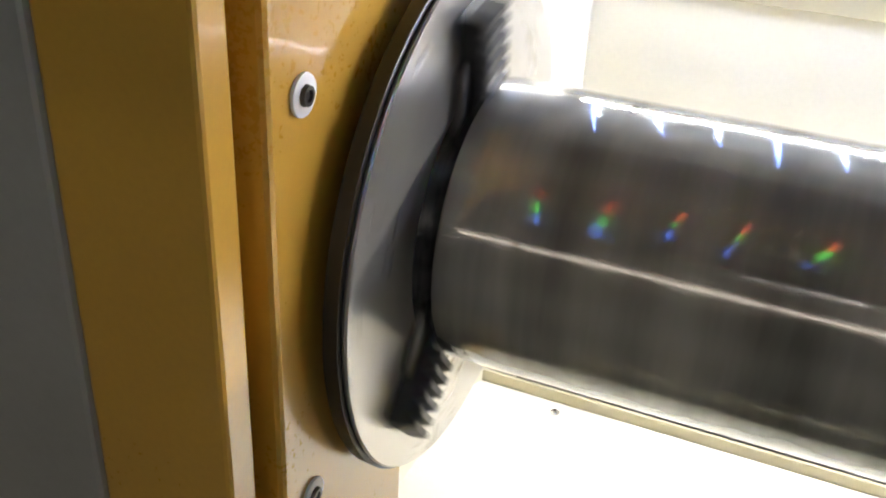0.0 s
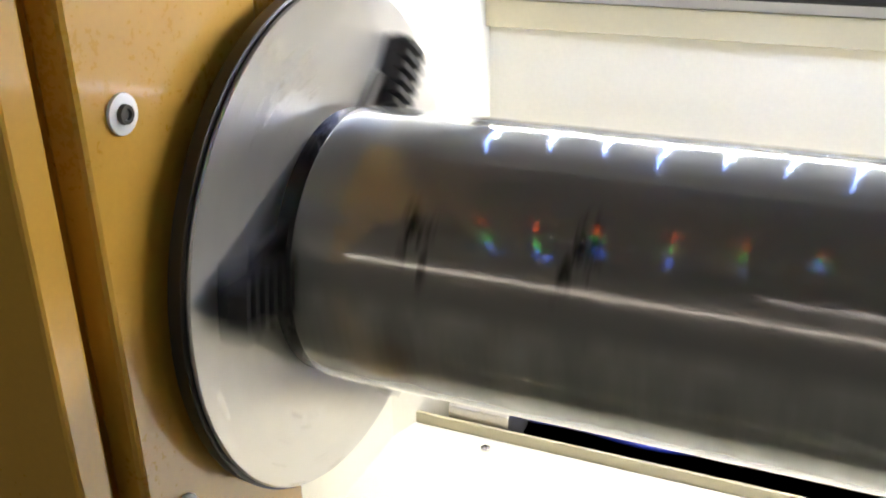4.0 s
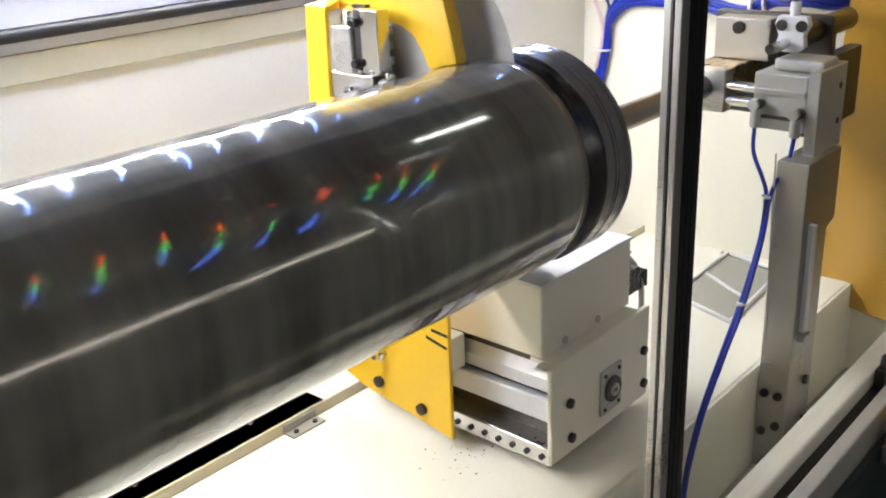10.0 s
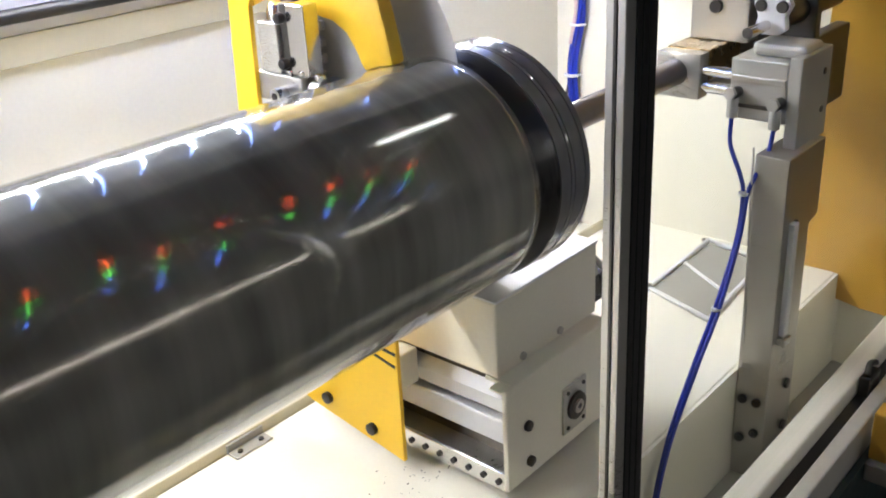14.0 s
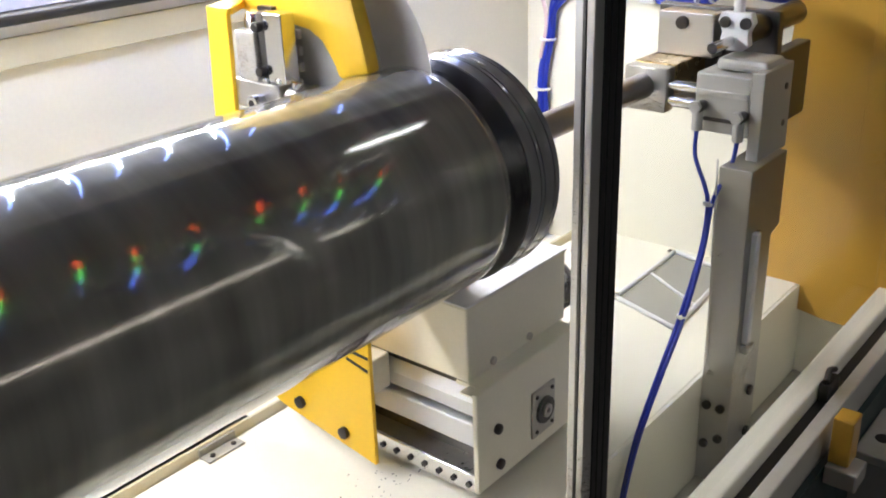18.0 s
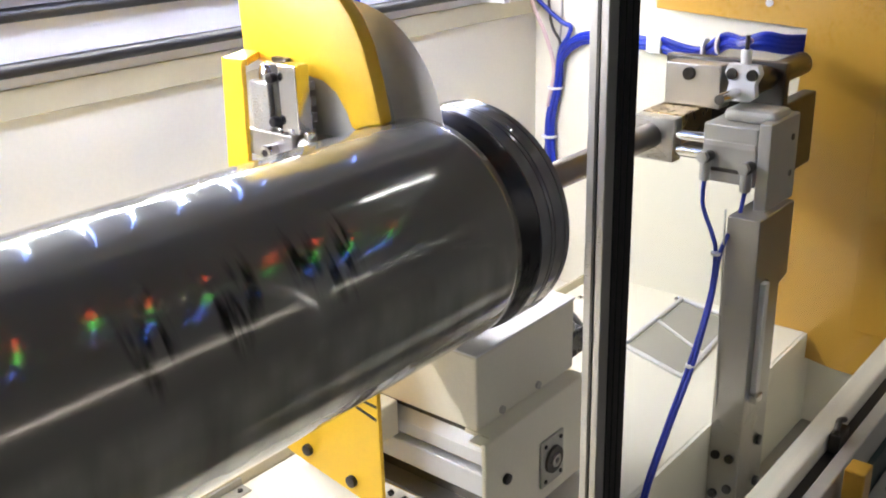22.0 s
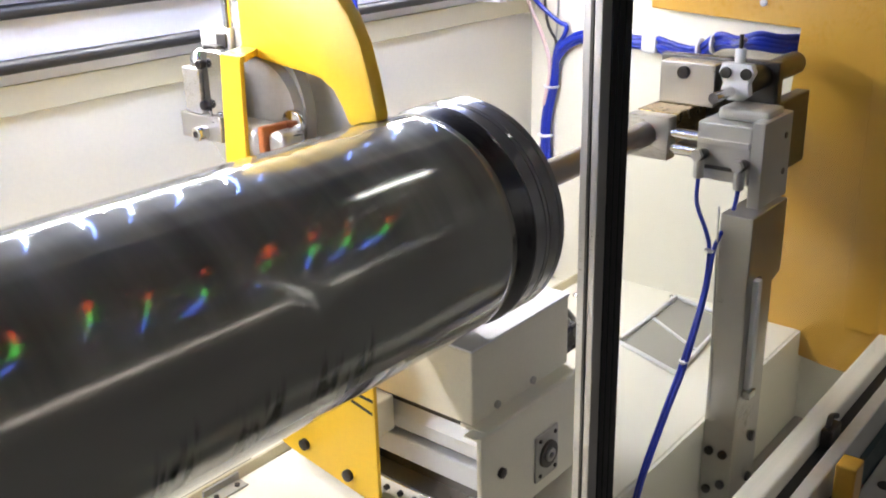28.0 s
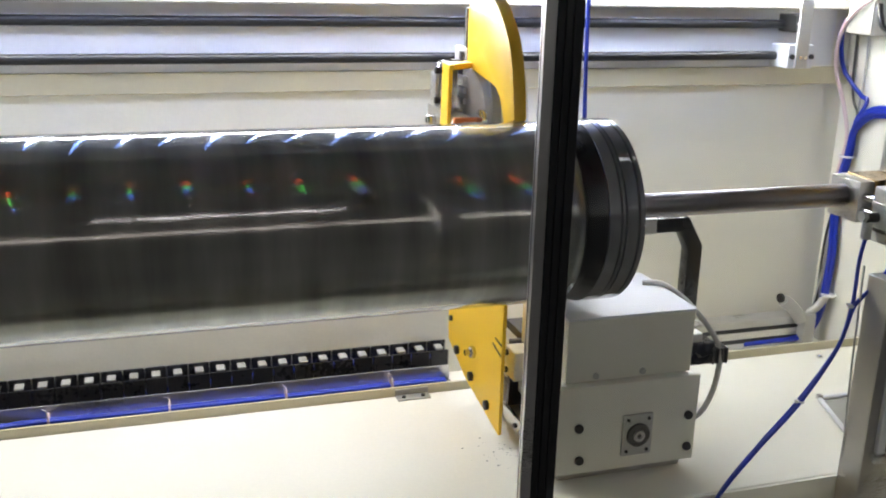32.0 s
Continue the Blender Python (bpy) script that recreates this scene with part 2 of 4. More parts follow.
    patchy = ramp(nt, torn.outputs[0], [(0.46, (0.05, 0.05, 0.05)), (0.60, (1, 1, 1))])
    bp3 = nt.nodes.new("ShaderNodeBump")
    bp3.inputs["Strength"].default_value = 0.08
    bp3.inputs["Distance"].default_value = 0.0012
    nt.links.new(math_node("MULTIPLY", crink.outputs[0], patchy.outputs[0]), bp3.inputs["Height"])
    nt.links.new(bp2.outputs[0], bp3.inputs["Normal"])
    nt.links.new(bp3.outputs[0], b.inputs["Normal"])
    nt.links.new(bp3.outputs[0], b.inputs["Coat Normal"])
    return m


BAND_ANGLE = 2.4
FILM = film_material()


def lit(name, colour, strength):
    m, nt, b = node_material(name)
    b.inputs["Base Color"].default_value = (0.8, 0.8, 0.8, 1)
    b.inputs["Emission Color"].default_value = (*colour, 1)
    b.inputs["Emission Strength"].default_value = strength
    return m


def pane_material():
    m, nt, b = node_material("clear_acrylic")
    out = nt.nodes["Material Output"]
    tr = nt.nodes.new("ShaderNodeBsdfTransparent")
    tr.inputs[0].default_value = (0.97, 0.98, 0.97, 1)
    gl = nt.nodes.new("ShaderNodeBsdfGlossy")
    gl.inputs["Roughness"].default_value = 0.02
    mx = nt.nodes.new("ShaderNodeMixShader")
    mx.inputs[0].default_value = 0.04
    nt.links.new(tr.outputs[0], mx.inputs[1])
    nt.links.new(gl.outputs[0], mx.inputs[2])
    nt.links.new(mx.outputs[0], out.inputs[0])
    return m


# Glow of the added blades that draw the roll's highlight ticks.
STREAK_WHITE = lit("white_streak", (0.82, 0.90, 1.0), 110)
STREAK_TAIL = lit("blue_streak_tail", (0.20, 0.34, 1.0), 20)
# Glow for the rainbow reflections; no lamp has these colours.
STREAK_RED = lit("red_streak", (1.0, 0.10, 0.03), 24)
STREAK_GREEN = lit("green_streak", (0.12, 1.0, 0.15), 22)
STREAK_BLUE = lit("blue_streak", (0.08, 0.2, 1.0), 38)
TUBE = lit("shop_tube", (1.0, 0.97, 0.9), 9)
CHIP_ROW = lit("led_row", (0.98, 0.98, 1.0), 34)
BAR = lit("work_light_diffuser", (0.95, 0.97, 1.0), 22)
PANE = pane_material()
ORANGE = surface("copper_seal", (0.55, 0.18, 0.06), 0.4, 0.5, vary=0.15, scale=30, grain=200)
TEAL = surface("dark_green_panel", (0.012, 0.03, 0.032), 0.4, vary=0.2, scale=4, grain=100)
PINK = surface("pale_pink_hose", (0.72, 0.55, 0.55), 0.4, vary=0.08, scale=12, grain=150)
BRONZE = surface("bronzed_bar", (0.30, 0.20, 0.07), 0.3, 0.85, vary=0.2, scale=14, grain=140)
PAINTED = surface("pale_grey_face", (0.55, 0.54, 0.50), 0.38, 0.25, vary=0.1, scale=5, grain=90, bump=0.03)
BRUSHED = surface("brushed_steel", (0.60, 0.58, 0.55), 0.30, 0.85, vary=0.10, scale=5, grain=70, bump=0.02, rough_vary=0.06)
brush_nt = BRUSHED.node_tree
brush_b = brush_nt.nodes["Principled BSDF"]
brush_b.inputs["Anisotropic"].default_value = 0.75
brush_t = brush_nt.nodes.new("ShaderNodeTangent")
brush_t.direction_type, brush_t.axis = "RADIAL", "X"
brush_nt.links.new(brush_t.outputs[0], brush_b.inputs["Tangent"])
DARK_ROOF = surface("dark_grey_sheet", (0.09, 0.09, 0.085), 0.7, vary=0.15, scale=3, grain=80)
SHAFT = surface("ground_steel", (0.26, 0.24, 0.245), 0.36, 1.0, vary=0.12, scale=9, grain=120, bump=0.03)
TAPE = surface("smoke_gloss_ring", (0.17, 0.17, 0.175), 0.18, vary=0.3, scale=14, grain=120, coat=0.5)
PALE_ALU = surface("pale_aluminium", (0.70, 0.72, 0.76), 0.45, 0.25, vary=0.05, scale=9, grain=150, bump=0.02)
DUST = surface("dark_dust", (0.05, 0.045, 0.03), 0.9)

# ---- builders ----


def thing(name, x, y, z, label, category, group="", kind=""):
    ob = new(name)
    ob.empty_display_size = 0.05
    ob.location = (x, y, z + AZ)
    return tagged(ob, label, category, group, kind)




def origin_of(ob):
    v = Vector((0, 0, 0))
    while ob is not None:
        v += ob.location
        ob = ob.parent
    return v


def part(name, bm, material, parent=None, label="", smooth=False):
    """Links a bmesh, whose points are in machine coordinates, as one mesh under its parent."""
    me = bpy.data.meshes.new(name)
    if parent is not None:
        off = origin_of(parent)
        bmesh.ops.translate(bm, verts=bm.verts, vec=Vector((0, 0, AZ)) - off)
    else:
        bmesh.ops.translate(bm, verts=bm.verts, vec=(0, 0, AZ))
    bm.normal_update()
    bm.to_mesh(me)
    bm.free()
    me.materials.append(material)
    if smooth:
        me.polygons.foreach_set("use_smooth", [True] * len(me.polygons))
        if smooth != "all":
            me.set_sharp_from_angle(angle=radians(38))
    ob = new(name, me)
    if parent is not None:
        ob.parent = parent
    if label:
        ob["label"] = label
    return ob


def box(x0, x1, y0, y1, z0, z1, bevel=0.0, bm=None, seg=2):
    own = bm is None
    tmp = bmesh.new()
    m = Matrix.Translation(((x0 + x1) / 2, (y0 + y1) / 2, (z0 + z1) / 2)) @ Matrix.Diagonal((x1 - x0, y1 - y0, z1 - z0, 1))
    bmesh.ops.create_cube(tmp, size=1, matrix=m)
    if bevel:
        bmesh.ops.bevel(tmp, geom=tmp.edges[:], offset=bevel, segments=seg, affect="EDGES", profile=0.5)
    if own:
        return tmp
    join(bm, tmp)
    return bm


def join(bm, other):
    me = bpy.data.meshes.new("join")
    other.to_mesh(me)
    other.free()
    bm.from_mesh(me)
    bpy.data.meshes.remove(me)
    return bm


AXES = {"x": Matrix.Rotation(radians(90), 4, "Y"), "y": Matrix.Rotation(radians(-90), 4, "X"), "z": Matrix.Identity(4)}


def rod(axis, a, b, u, v, r, r2=None, seg=24, bevel=0.0, bm=None):
    """A cylinder or cone along an axis from a to b; u, v are the other two coordinates in order."""
    tmp = bmesh.new()
    r2 = r if r2 is None else r2
    c = (a + b) / 2
    pos = {"x": (c, u, v), "y": (u, c, v), "z": (u, v, c)}[axis]
    bmesh.ops.create_cone(tmp, cap_ends=True, segments=seg, radius1=r, radius2=r2, depth=abs(b - a),
                          matrix=Matrix.Translation(pos) @ AXES[axis])
    if bevel:
        rim = [e for e in tmp.edges if len(e.link_faces) == 2 and any(len(f.verts) > 4 for f in e.link_faces)]
        bmesh.ops.bevel(tmp, geom=rim, offset=bevel, segments=2, affect="EDGES", profile=0.5)
    if bm is None:
        return tmp
    return join(bm, tmp)


def lathe(profile, axis="x", seg=64, centre=(0, 0, 0)):
    """Turns a profile of (along, radius) about an axis."""
    bm = bmesh.new()
    rings = []
    for a, r in profile:
        ring = []
        for k in range(seg):
            t = 2 * math.pi * k / seg
            p, q = r * math.cos(t), r * math.sin(t)
            co = {"x": (a, p, q), "y": (q, a, p), "z": (p, q, a)}[axis]
            ring.append(bm.verts.new(Vector(co) + Vector(centre)))
        rings.append(ring)
    for s, t in zip(rings, rings[1:]):
        for k in range(seg):
            bm.faces.new((s[k], s[(k + 1) % seg], t[(k + 1) % seg], t[k]))
    for ring, flip in ((rings[0], True), (rings[-1], False)):
        bm.faces.new(ring[::-1] if flip else ring)
    bmesh.ops.recalc_face_normals(bm, faces=bm.faces[:])
    return bm


def plate(points, axis, a, b, bevel=0.0):
    """A flat plate: an outline in the plane across an axis, from a to b along it."""
    bm = bmesh.new()

    def at(p, w):
        return {"x": (w, p[0], p[1]), "y": (p[0], w, p[1]), "z": (p[0], p[1], w)}[axis]
    lo = [bm.verts.new(at(p, a)) for p in points]
    hi = [bm.verts.new(at(p, b)) for p in points]
    bm.faces.new(lo)
    bm.faces.new(hi[::-1])
    n = len(points)
    for k in range(n):
        bm.faces.new((lo[k], hi[k], hi[(k + 1) % n], lo[(k + 1) % n]))
    bmesh.ops.recalc_face_normals(bm, faces=bm.faces[:])
    if bevel:
        edges = [e for e in bm.edges if e.calc_face_angle(0) > 0.6]
        bmesh.ops.bevel(bm, geom=edges, offset=bevel, segments=2, affect="EDGES", profile=0.5)
    return bm


def smooth_path(points, steps=6):
    """Points along a smooth line through the given ones."""
    p = [Vector(q) for q in points]
    p = [2 * p[0] - p[1]] + p + [2 * p[-1] - p[-2]]
    out = []
    for i in range(1, len(p) - 2):
        for s in range(steps):
            t = s / steps
            a, b, c, d = p[i - 1:i + 3]
            out.append(0.5 * (2 * b + (c - a) * t + (2 * a - 5 * b + 4 * c - d) * t * t + (3 * b - a - 3 * c + d) * t ** 3))
    out.append(p[-2])
    return out


def tube(points, r, seg=10, steps=6, bm=None, smooth=True):
    tmp = bmesh.new()
    line = smooth_path(points, steps) if smooth else [Vector(q) for q in points]
    rings, up = [], Vector((0.13, 0.29, 0.95)).normalized()
    for i, c in enumerate(line):
        d = (line[min(i + 1, len(line) - 1)] - line[max(i - 1, 0)]).normalized()
        u = (up - d * up.dot(d)).normalized()
        up = u
        v = d.cross(u)
        rings.append([tmp.verts.new(c + r * (math.cos(6.2832 * k / seg) * u + math.sin(6.2832 * k / seg) * v)) for k in range(seg)])
    for s, t in zip(rings, rings[1:]):
        for k in range(seg):
            tmp.faces.new((s[k], s[(k + 1) % seg], t[(k + 1) % seg], t[k]))
    tmp.faces.new(rings[0][::-1])
    tmp.faces.new(rings[-1])
    bmesh.ops.recalc_face_normals(tmp, faces=tmp.faces[:])
    return tmp if bm is None else join(bm, tmp)


def wedge(p, q, w0, w1, thick=0.0010):
    """Flat blade from p to q, w0 wide at p and w1 wide at q, along x."""
    bm = bmesh.new()
    rows = []
    for (x, y, z), w in ((p, w0), (q, w1)):
        for dz in (0.0, thick):
            rows.append([bm.verts.new((x - w / 2, y, z + dz)), bm.verts.new((x + w / 2, y, z + dz))])
    a, b, c, d = rows
    for quad in ((a, b), (c, d), (a, c), (b, d)):
        (p0, p1), (q0, q1) = quad
        bm.faces.new((p0, p1, q1, q0))
    for k in (0, 1):
        bm.faces.new((a[k], b[k], d[k], c[k]))
    bmesh.ops.recalc_face_normals(bm, faces=bm.faces[:])
    return bm


def structure(name, bm, material, label):
    return tagged(part(name, bm, material), label, kind="structure")


# ---- the enclosure ----
FLOOR_Z, WALL_Y, LIP_Y = -0.322, 0.351, 0.225
LEFT_X, RIGHT_X, BASE_Y = -0.932, 0.70, -0.122
structure("floor", box(LEFT_X, RIGHT_X, BASE_Y, LIP_Y, FLOOR_Z - 0.03, FLOOR_Z, 0.002), CREAM, "cream painted steel tray floor of the machine")
structure("wall_rear", box(LEFT_X, RIGHT_X + 0.03, WALL_Y, WALL_Y + 0.02, FLOOR_Z - 0.1, 0.68), CREAM, "cream painted sheet steel rear wall")
structure("wall_left", plate([(-0.932, -0.2100), (-0.912, -0.2100), (-0.912, 0.190), (-0.860, WALL_Y - 0.0005), (-0.932, WALL_Y - 0.0005)], "z", FLOOR_Z - 0.3, 0.68), CREAM, "cream painted sheet steel end wall")
structure("wall_right", box(RIGHT_X, RIGHT_X + 0.02, -0.23, WALL_Y, FLOOR_Z - 0.3, 0.68), CREAM, "cream painted sheet steel end wall with hoses")
# Unseen roof, added in dark grey so that the roll mirrors a dark top.
structure("ceiling", box(LEFT_X - 0.02, RIGHT_X + 0.02, -0.26, WALL_Y + 0.02, 0.68, 0.70), DARK_ROOF, "unseen dark grey roof added to keep the roll's reflections dark")
structure("wall_front_upper", box(LEFT_X, RIGHT_X, -0.262, -0.255, 0.50, 0.68), DEEP_YELLOW, "ochre painted fascia above the front opening")
structure("trim_lip", box(LEFT_X, RIGHT_X, LIP_Y, LIP_Y + 0.004, FLOOR_Z - 0.03, FLOOR_Z + 0.013, 0.001), SHADED_CREAM, "cream folded lip along the cable trough, coloured as shaded")
structure("trough_floor", box(LEFT_X, RIGHT_X, LIP_Y + 0.004, WALL_Y, FLOOR_Z - 0.035, FLOOR_Z - 0.03), CREAM, "cream floor of the cable trough")
structure("base_front", box(LEFT_X, RIGHT_X, BASE_Y - 0.004, BASE_Y, FLOOR_Z - 0.30, FLOOR_Z - 0.001), CREAM, "cream front face of the machine base")
structure("base_flange", box(LEFT_X, RIGHT_X, -0.20, BASE_Y - 0.004, FLOOR_Z - 0.16, FLOOR_Z - 0.145, 0.002), GREY, "grey steel flange at the foot of the base")
structure("trim_sill", box(-0.828, RIGHT_X + 0.5, -0.256, -0.230, FLOOR_Z - 0.02, FLOOR_Z + 0.026, 0.003), CREAM, "cream sill along the front opening")
structure("sill_face", box(-0.828, RIGHT_X + 0.5, -0.236, -0.231, FLOOR_Z - 0.35, FLOOR_Z - 0.02), CREAM, "cream apron under the sill")
structure("track_groove", box(-0.828, RIGHT_X + 0.5, -0.272, -0.256, FLOOR_Z - 0.03, FLOOR_Z + 0.006), BLACK, "dark groove of the sliding door track")
structure("track_rail", box(-0.828, RIGHT_X + 0.5, -0.288, -0.272, FLOOR_Z - 0.03, FLOOR_Z + 0.018, 0.002), PAINTED, "aluminium sliding door track")
structure("outer_panel", box(-0.2, 1.4, -0.296, -0.289, FLOOR_Z - 0.6, FLOOR_Z - 0.02), TEAL, "dark green machine skirt below the track")
structure("ledge", box(LEFT_X, RIGHT_X, 0.3435, WALL_Y, 0.094, 0.122, 0.001), SHADED_CREAM, "cream folded edge of the rail beam, shade put into its colour")
structure("rail_bed", box(LEFT_X, 0.665, 0.346, WALL_Y, 0.1222, 0.2125, 0.0005), WHITE, "white enamelled bed behind the linear rails")
structure("beam", box(LEFT_X, RIGHT_X, 0.318, WALL_Y, 0.2130, 0.32, 0.002), GREY, "grey beam over the linear rails")
structure("ground", box(-6, 6, -6, 3, -1.07, -1.05), SHOP, "grey shop floor")
structure("wall_shop", box(-6, 6, -6.1, -6, -1.05, 3), SHOP, "dim shop wall behind the camera")
structure("wall_shop_left", box(-6.1, -6, -6, 3, -1.05, 3), SHOP, "dim shop wall")
structure("wall_shop_right", box(6, 6.1, -6, 3, -1.05, 3), SHOP, "dim shop wall")
structure("ceiling_shop", box(-6.1, 6.1, -6.1, 3, 3, 3.1), SHOP, "dim shop ceiling")

# row of glowing blades under the beam, shaped like ticks reflected in the roll
strip = thing("led_strip", -0.1, 0.30, 0.292, "slim strip under the beam with glowing blades shaped as reflected streaks", "led strip")
part("carrier", box(-0.85, 0.67, 0.040, 0.317, 0.3065, 0.312, 0.001), DARK_ROOF, strip)
for n in range(25):
    x = -0.833 + 0.0580 * n
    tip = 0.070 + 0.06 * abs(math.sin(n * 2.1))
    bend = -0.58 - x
    part("streak_blade", wedge((x, 0.305, 0.2475), (x + 0.085 * bend, 0.175, 0.2830), 0.0026, 0.0007), STREAK_WHITE, strip)
    part("streak_tail", wedge((x, 0.300, 0.2500), (x + 0.125 * bend, tip, 0.3020), 0.0075, 0.0006), STREAK_TAIL, strip)
# Added grey bar: its reflection gives the roll a lighter lane.
part("lip", box(-0.85, 0.67, 0.012, 0.038, 0.3065, 0.312, 0.001), GREY, strip)

# added glowing plates: rainbow reflections as red, green, blue streaks fanning from mid-roll
strip2 = thing("led_strip", -0.1, -0.24, 0.49, "added strip of coloured glowing plates that draw rainbow reflections on the roll", "led strip")
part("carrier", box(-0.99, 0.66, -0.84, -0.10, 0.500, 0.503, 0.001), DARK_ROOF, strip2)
# Unseen white bar, there only to show as a pale lane in the roll.
part("lane_bar", box(-0.99, 0.66, -0.46, -0.40, 0.4975, 0.4997, 0.0005), WHITE, strip2, "pale bar added to reflect as a lighter lane in the roll")
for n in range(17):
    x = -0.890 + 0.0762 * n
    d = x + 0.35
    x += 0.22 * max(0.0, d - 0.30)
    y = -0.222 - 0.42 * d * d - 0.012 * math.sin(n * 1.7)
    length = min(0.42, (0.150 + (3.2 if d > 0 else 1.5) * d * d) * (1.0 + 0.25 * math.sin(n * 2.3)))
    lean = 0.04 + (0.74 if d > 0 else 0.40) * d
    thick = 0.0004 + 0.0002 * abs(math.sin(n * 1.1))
    for glow, a0, a1 in ((STREAK_RED, 0.0, 0.26), (STREAK_GREEN, 0.27, 0.60), (STREAK_BLUE, 0.61, 1.0)):
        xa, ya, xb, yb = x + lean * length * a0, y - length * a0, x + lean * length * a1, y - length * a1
        part("streak_blade", plate([(xa, ya), (xa + thick, ya), (xb + thick, yb), (xb, yb)], "z", 0.4980, 0.4998), glow, strip2)
lamp_bar = thing("work_light", 0.31, -0.17, 0.49, "short white work light under the front fascia", "work light")
part("housing", box(0.19, 0.43, -0.185, -0.155, 0.4945, 0.4998, 0.001), WHITE, lamp_bar)
part("diffuser", box(0.262, 0.405, -0.176, -0.164, 0.4915, 0.4943), BAR, lamp_bar)

# ---- linear rails with end supports ----
for name, z in (("rail_rod", 0.1408), ("rail_rod", 0.1893)):
    rod_thing = thing(name, -0.1, 0.305, z, "long black linear rail rod on the white beam", "rail", "linear rails")
    part("rod", rod("x", LEFT_X, 0.60, 0.3345, z, 0.0068), RAIL, rod_thing, smooth=True)
    part("bearer", box(LEFT_X, 0.60, 0.339, 0.3465, z - 0.003, z + 0.003), BLACK_SATIN, rod_thing)
support = thing("rail_support", 0.573, 0.31, 0.13, "machined grey end support clamping the rail rods", "rail support")
part("block", box(0.548, 0.594, 0.300, 0.346, 0.124, 0.160, 0.002), PALE_ALU, support)
part("upright", box(0.559, 0.581, 0.296, 0.3005, 0.125, 0.232, 0.001), PAINTED, support)
part("upper_block", box(0.556, 0.584, 0.3007, 0.346, 0.178, 0.205, 0.002), DARK_STEEL, support)
for x in (0.5535, 0.5885):
    part("screw", rod("y", 0.296, 0.300, x, 0.142, 0.004, seg=12), BLACK, support)
for x in (0.566, 0.575):
    part("screw", rod("y", 0.293, 0.296, x, 0.141, 0.0028, seg=12), BRIGHT, support)

# ---- film roll, chuck ----
roll = thing("film_roll", 0, 0, 0, "spinning roll of dark metallised film with a plain splice band", "film roll")
prof = [(-0.8335, 0.05), (-0.8335, 0.100), (-0.8320, 0.1025)]
prof += [(-0.8305 + 0.0119 * k, 0.103 + 0.00004 * math.sin(k * 1.9) + 0.00008 * math.sin(k * 0.61)) for k in range(72)]
prof += [(0.0240, 0.1025), (0.0240, 0.05)]
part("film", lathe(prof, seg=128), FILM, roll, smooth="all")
part("cone", lathe([(0.0242, 0.02), (0.0242, 0.1015), (0.0246, 0.1020), (0.0254, 0.1020), (0.0258, 0.1015), (0.0262, 0.093), (0.030, 0.0955), (0.047, 0.1035), (0.0500, 0.104), (0.0500, 0.03)], seg=96), BLACK_SATIN, roll, "black tapered core chuck", smooth=True)
for a, w in ((0.0502, 0.0150), (0.0656, 0.0050), (0.0710, 0.0150), (0.0864, 0.0075)):
    part("clamp_ring", lathe([(a, 0.04), (a, 0.1030), (a + 0.0008, 0.1045), (a + w - 0.0014, 0.1049), (a + w - 0.0006, 0.1040), (a + w, 0.1020), (a + w, 0.04)], seg=96), TAPE, roll, "glossy smoke-grey ring", smooth=True)
part("end_cap", lathe([(0.0954, 0.09), (0.0965, 0.088), (0.0975, 0.03), (0.104, 0.026), (0.104, 0.014)], seg=64), DARK_STEEL, roll, smooth=True)
for k in range(3):
    t = 2.1 * k
    part("rivet", rod("x", 0.071, 0.0745, 0.1046 * math.cos(t), 0.1046 * math.sin(t), 0.0022, seg=10), BRIGHT, roll)
part("shaft", rod("x", 0.098, 0.445, 0, 0, 0.0148, seg=40, bevel=0.001), SHAFT, roll, "polished steel shaft", smooth=True)

chuck = thing("chuck", -0.845, 0, 0, "large brushed steel spindle face plate with three black toothed jaws", "chuck")
part("face_plate", lathe([(-0.8510, 0.02), (-0.8510, 0.1875), (-0.8485, 0.1895), (-0.8470, 0.1883), (-0.8470, 0.02)], seg=128), BRUSHED, chuck, "brushed steel face plate", smooth=True)
part("rim", lathe([(-0.8620, 0.05), (-0.8620, 0.1905), (-0.8520, 0.1915), (-0.8511, 0.1900), (-0.8511, 0.05)], seg=128), BLACK, chuck, "black rim behind the plate", smooth=True)
part("spindle_neck", rod("x", -0.9115, -0.8622, 0, 0, 0.048, seg=48), DARK_STEEL, chuck, smooth=True)
part("hub", lathe([(-0.8468, 0.02), (-0.8468, 0.100), (-0.840, 0.097), (-0.8345, 0.092), (-0.8345, 0.02)], seg=64), BLACK_SATIN, chuck, smooth=True)
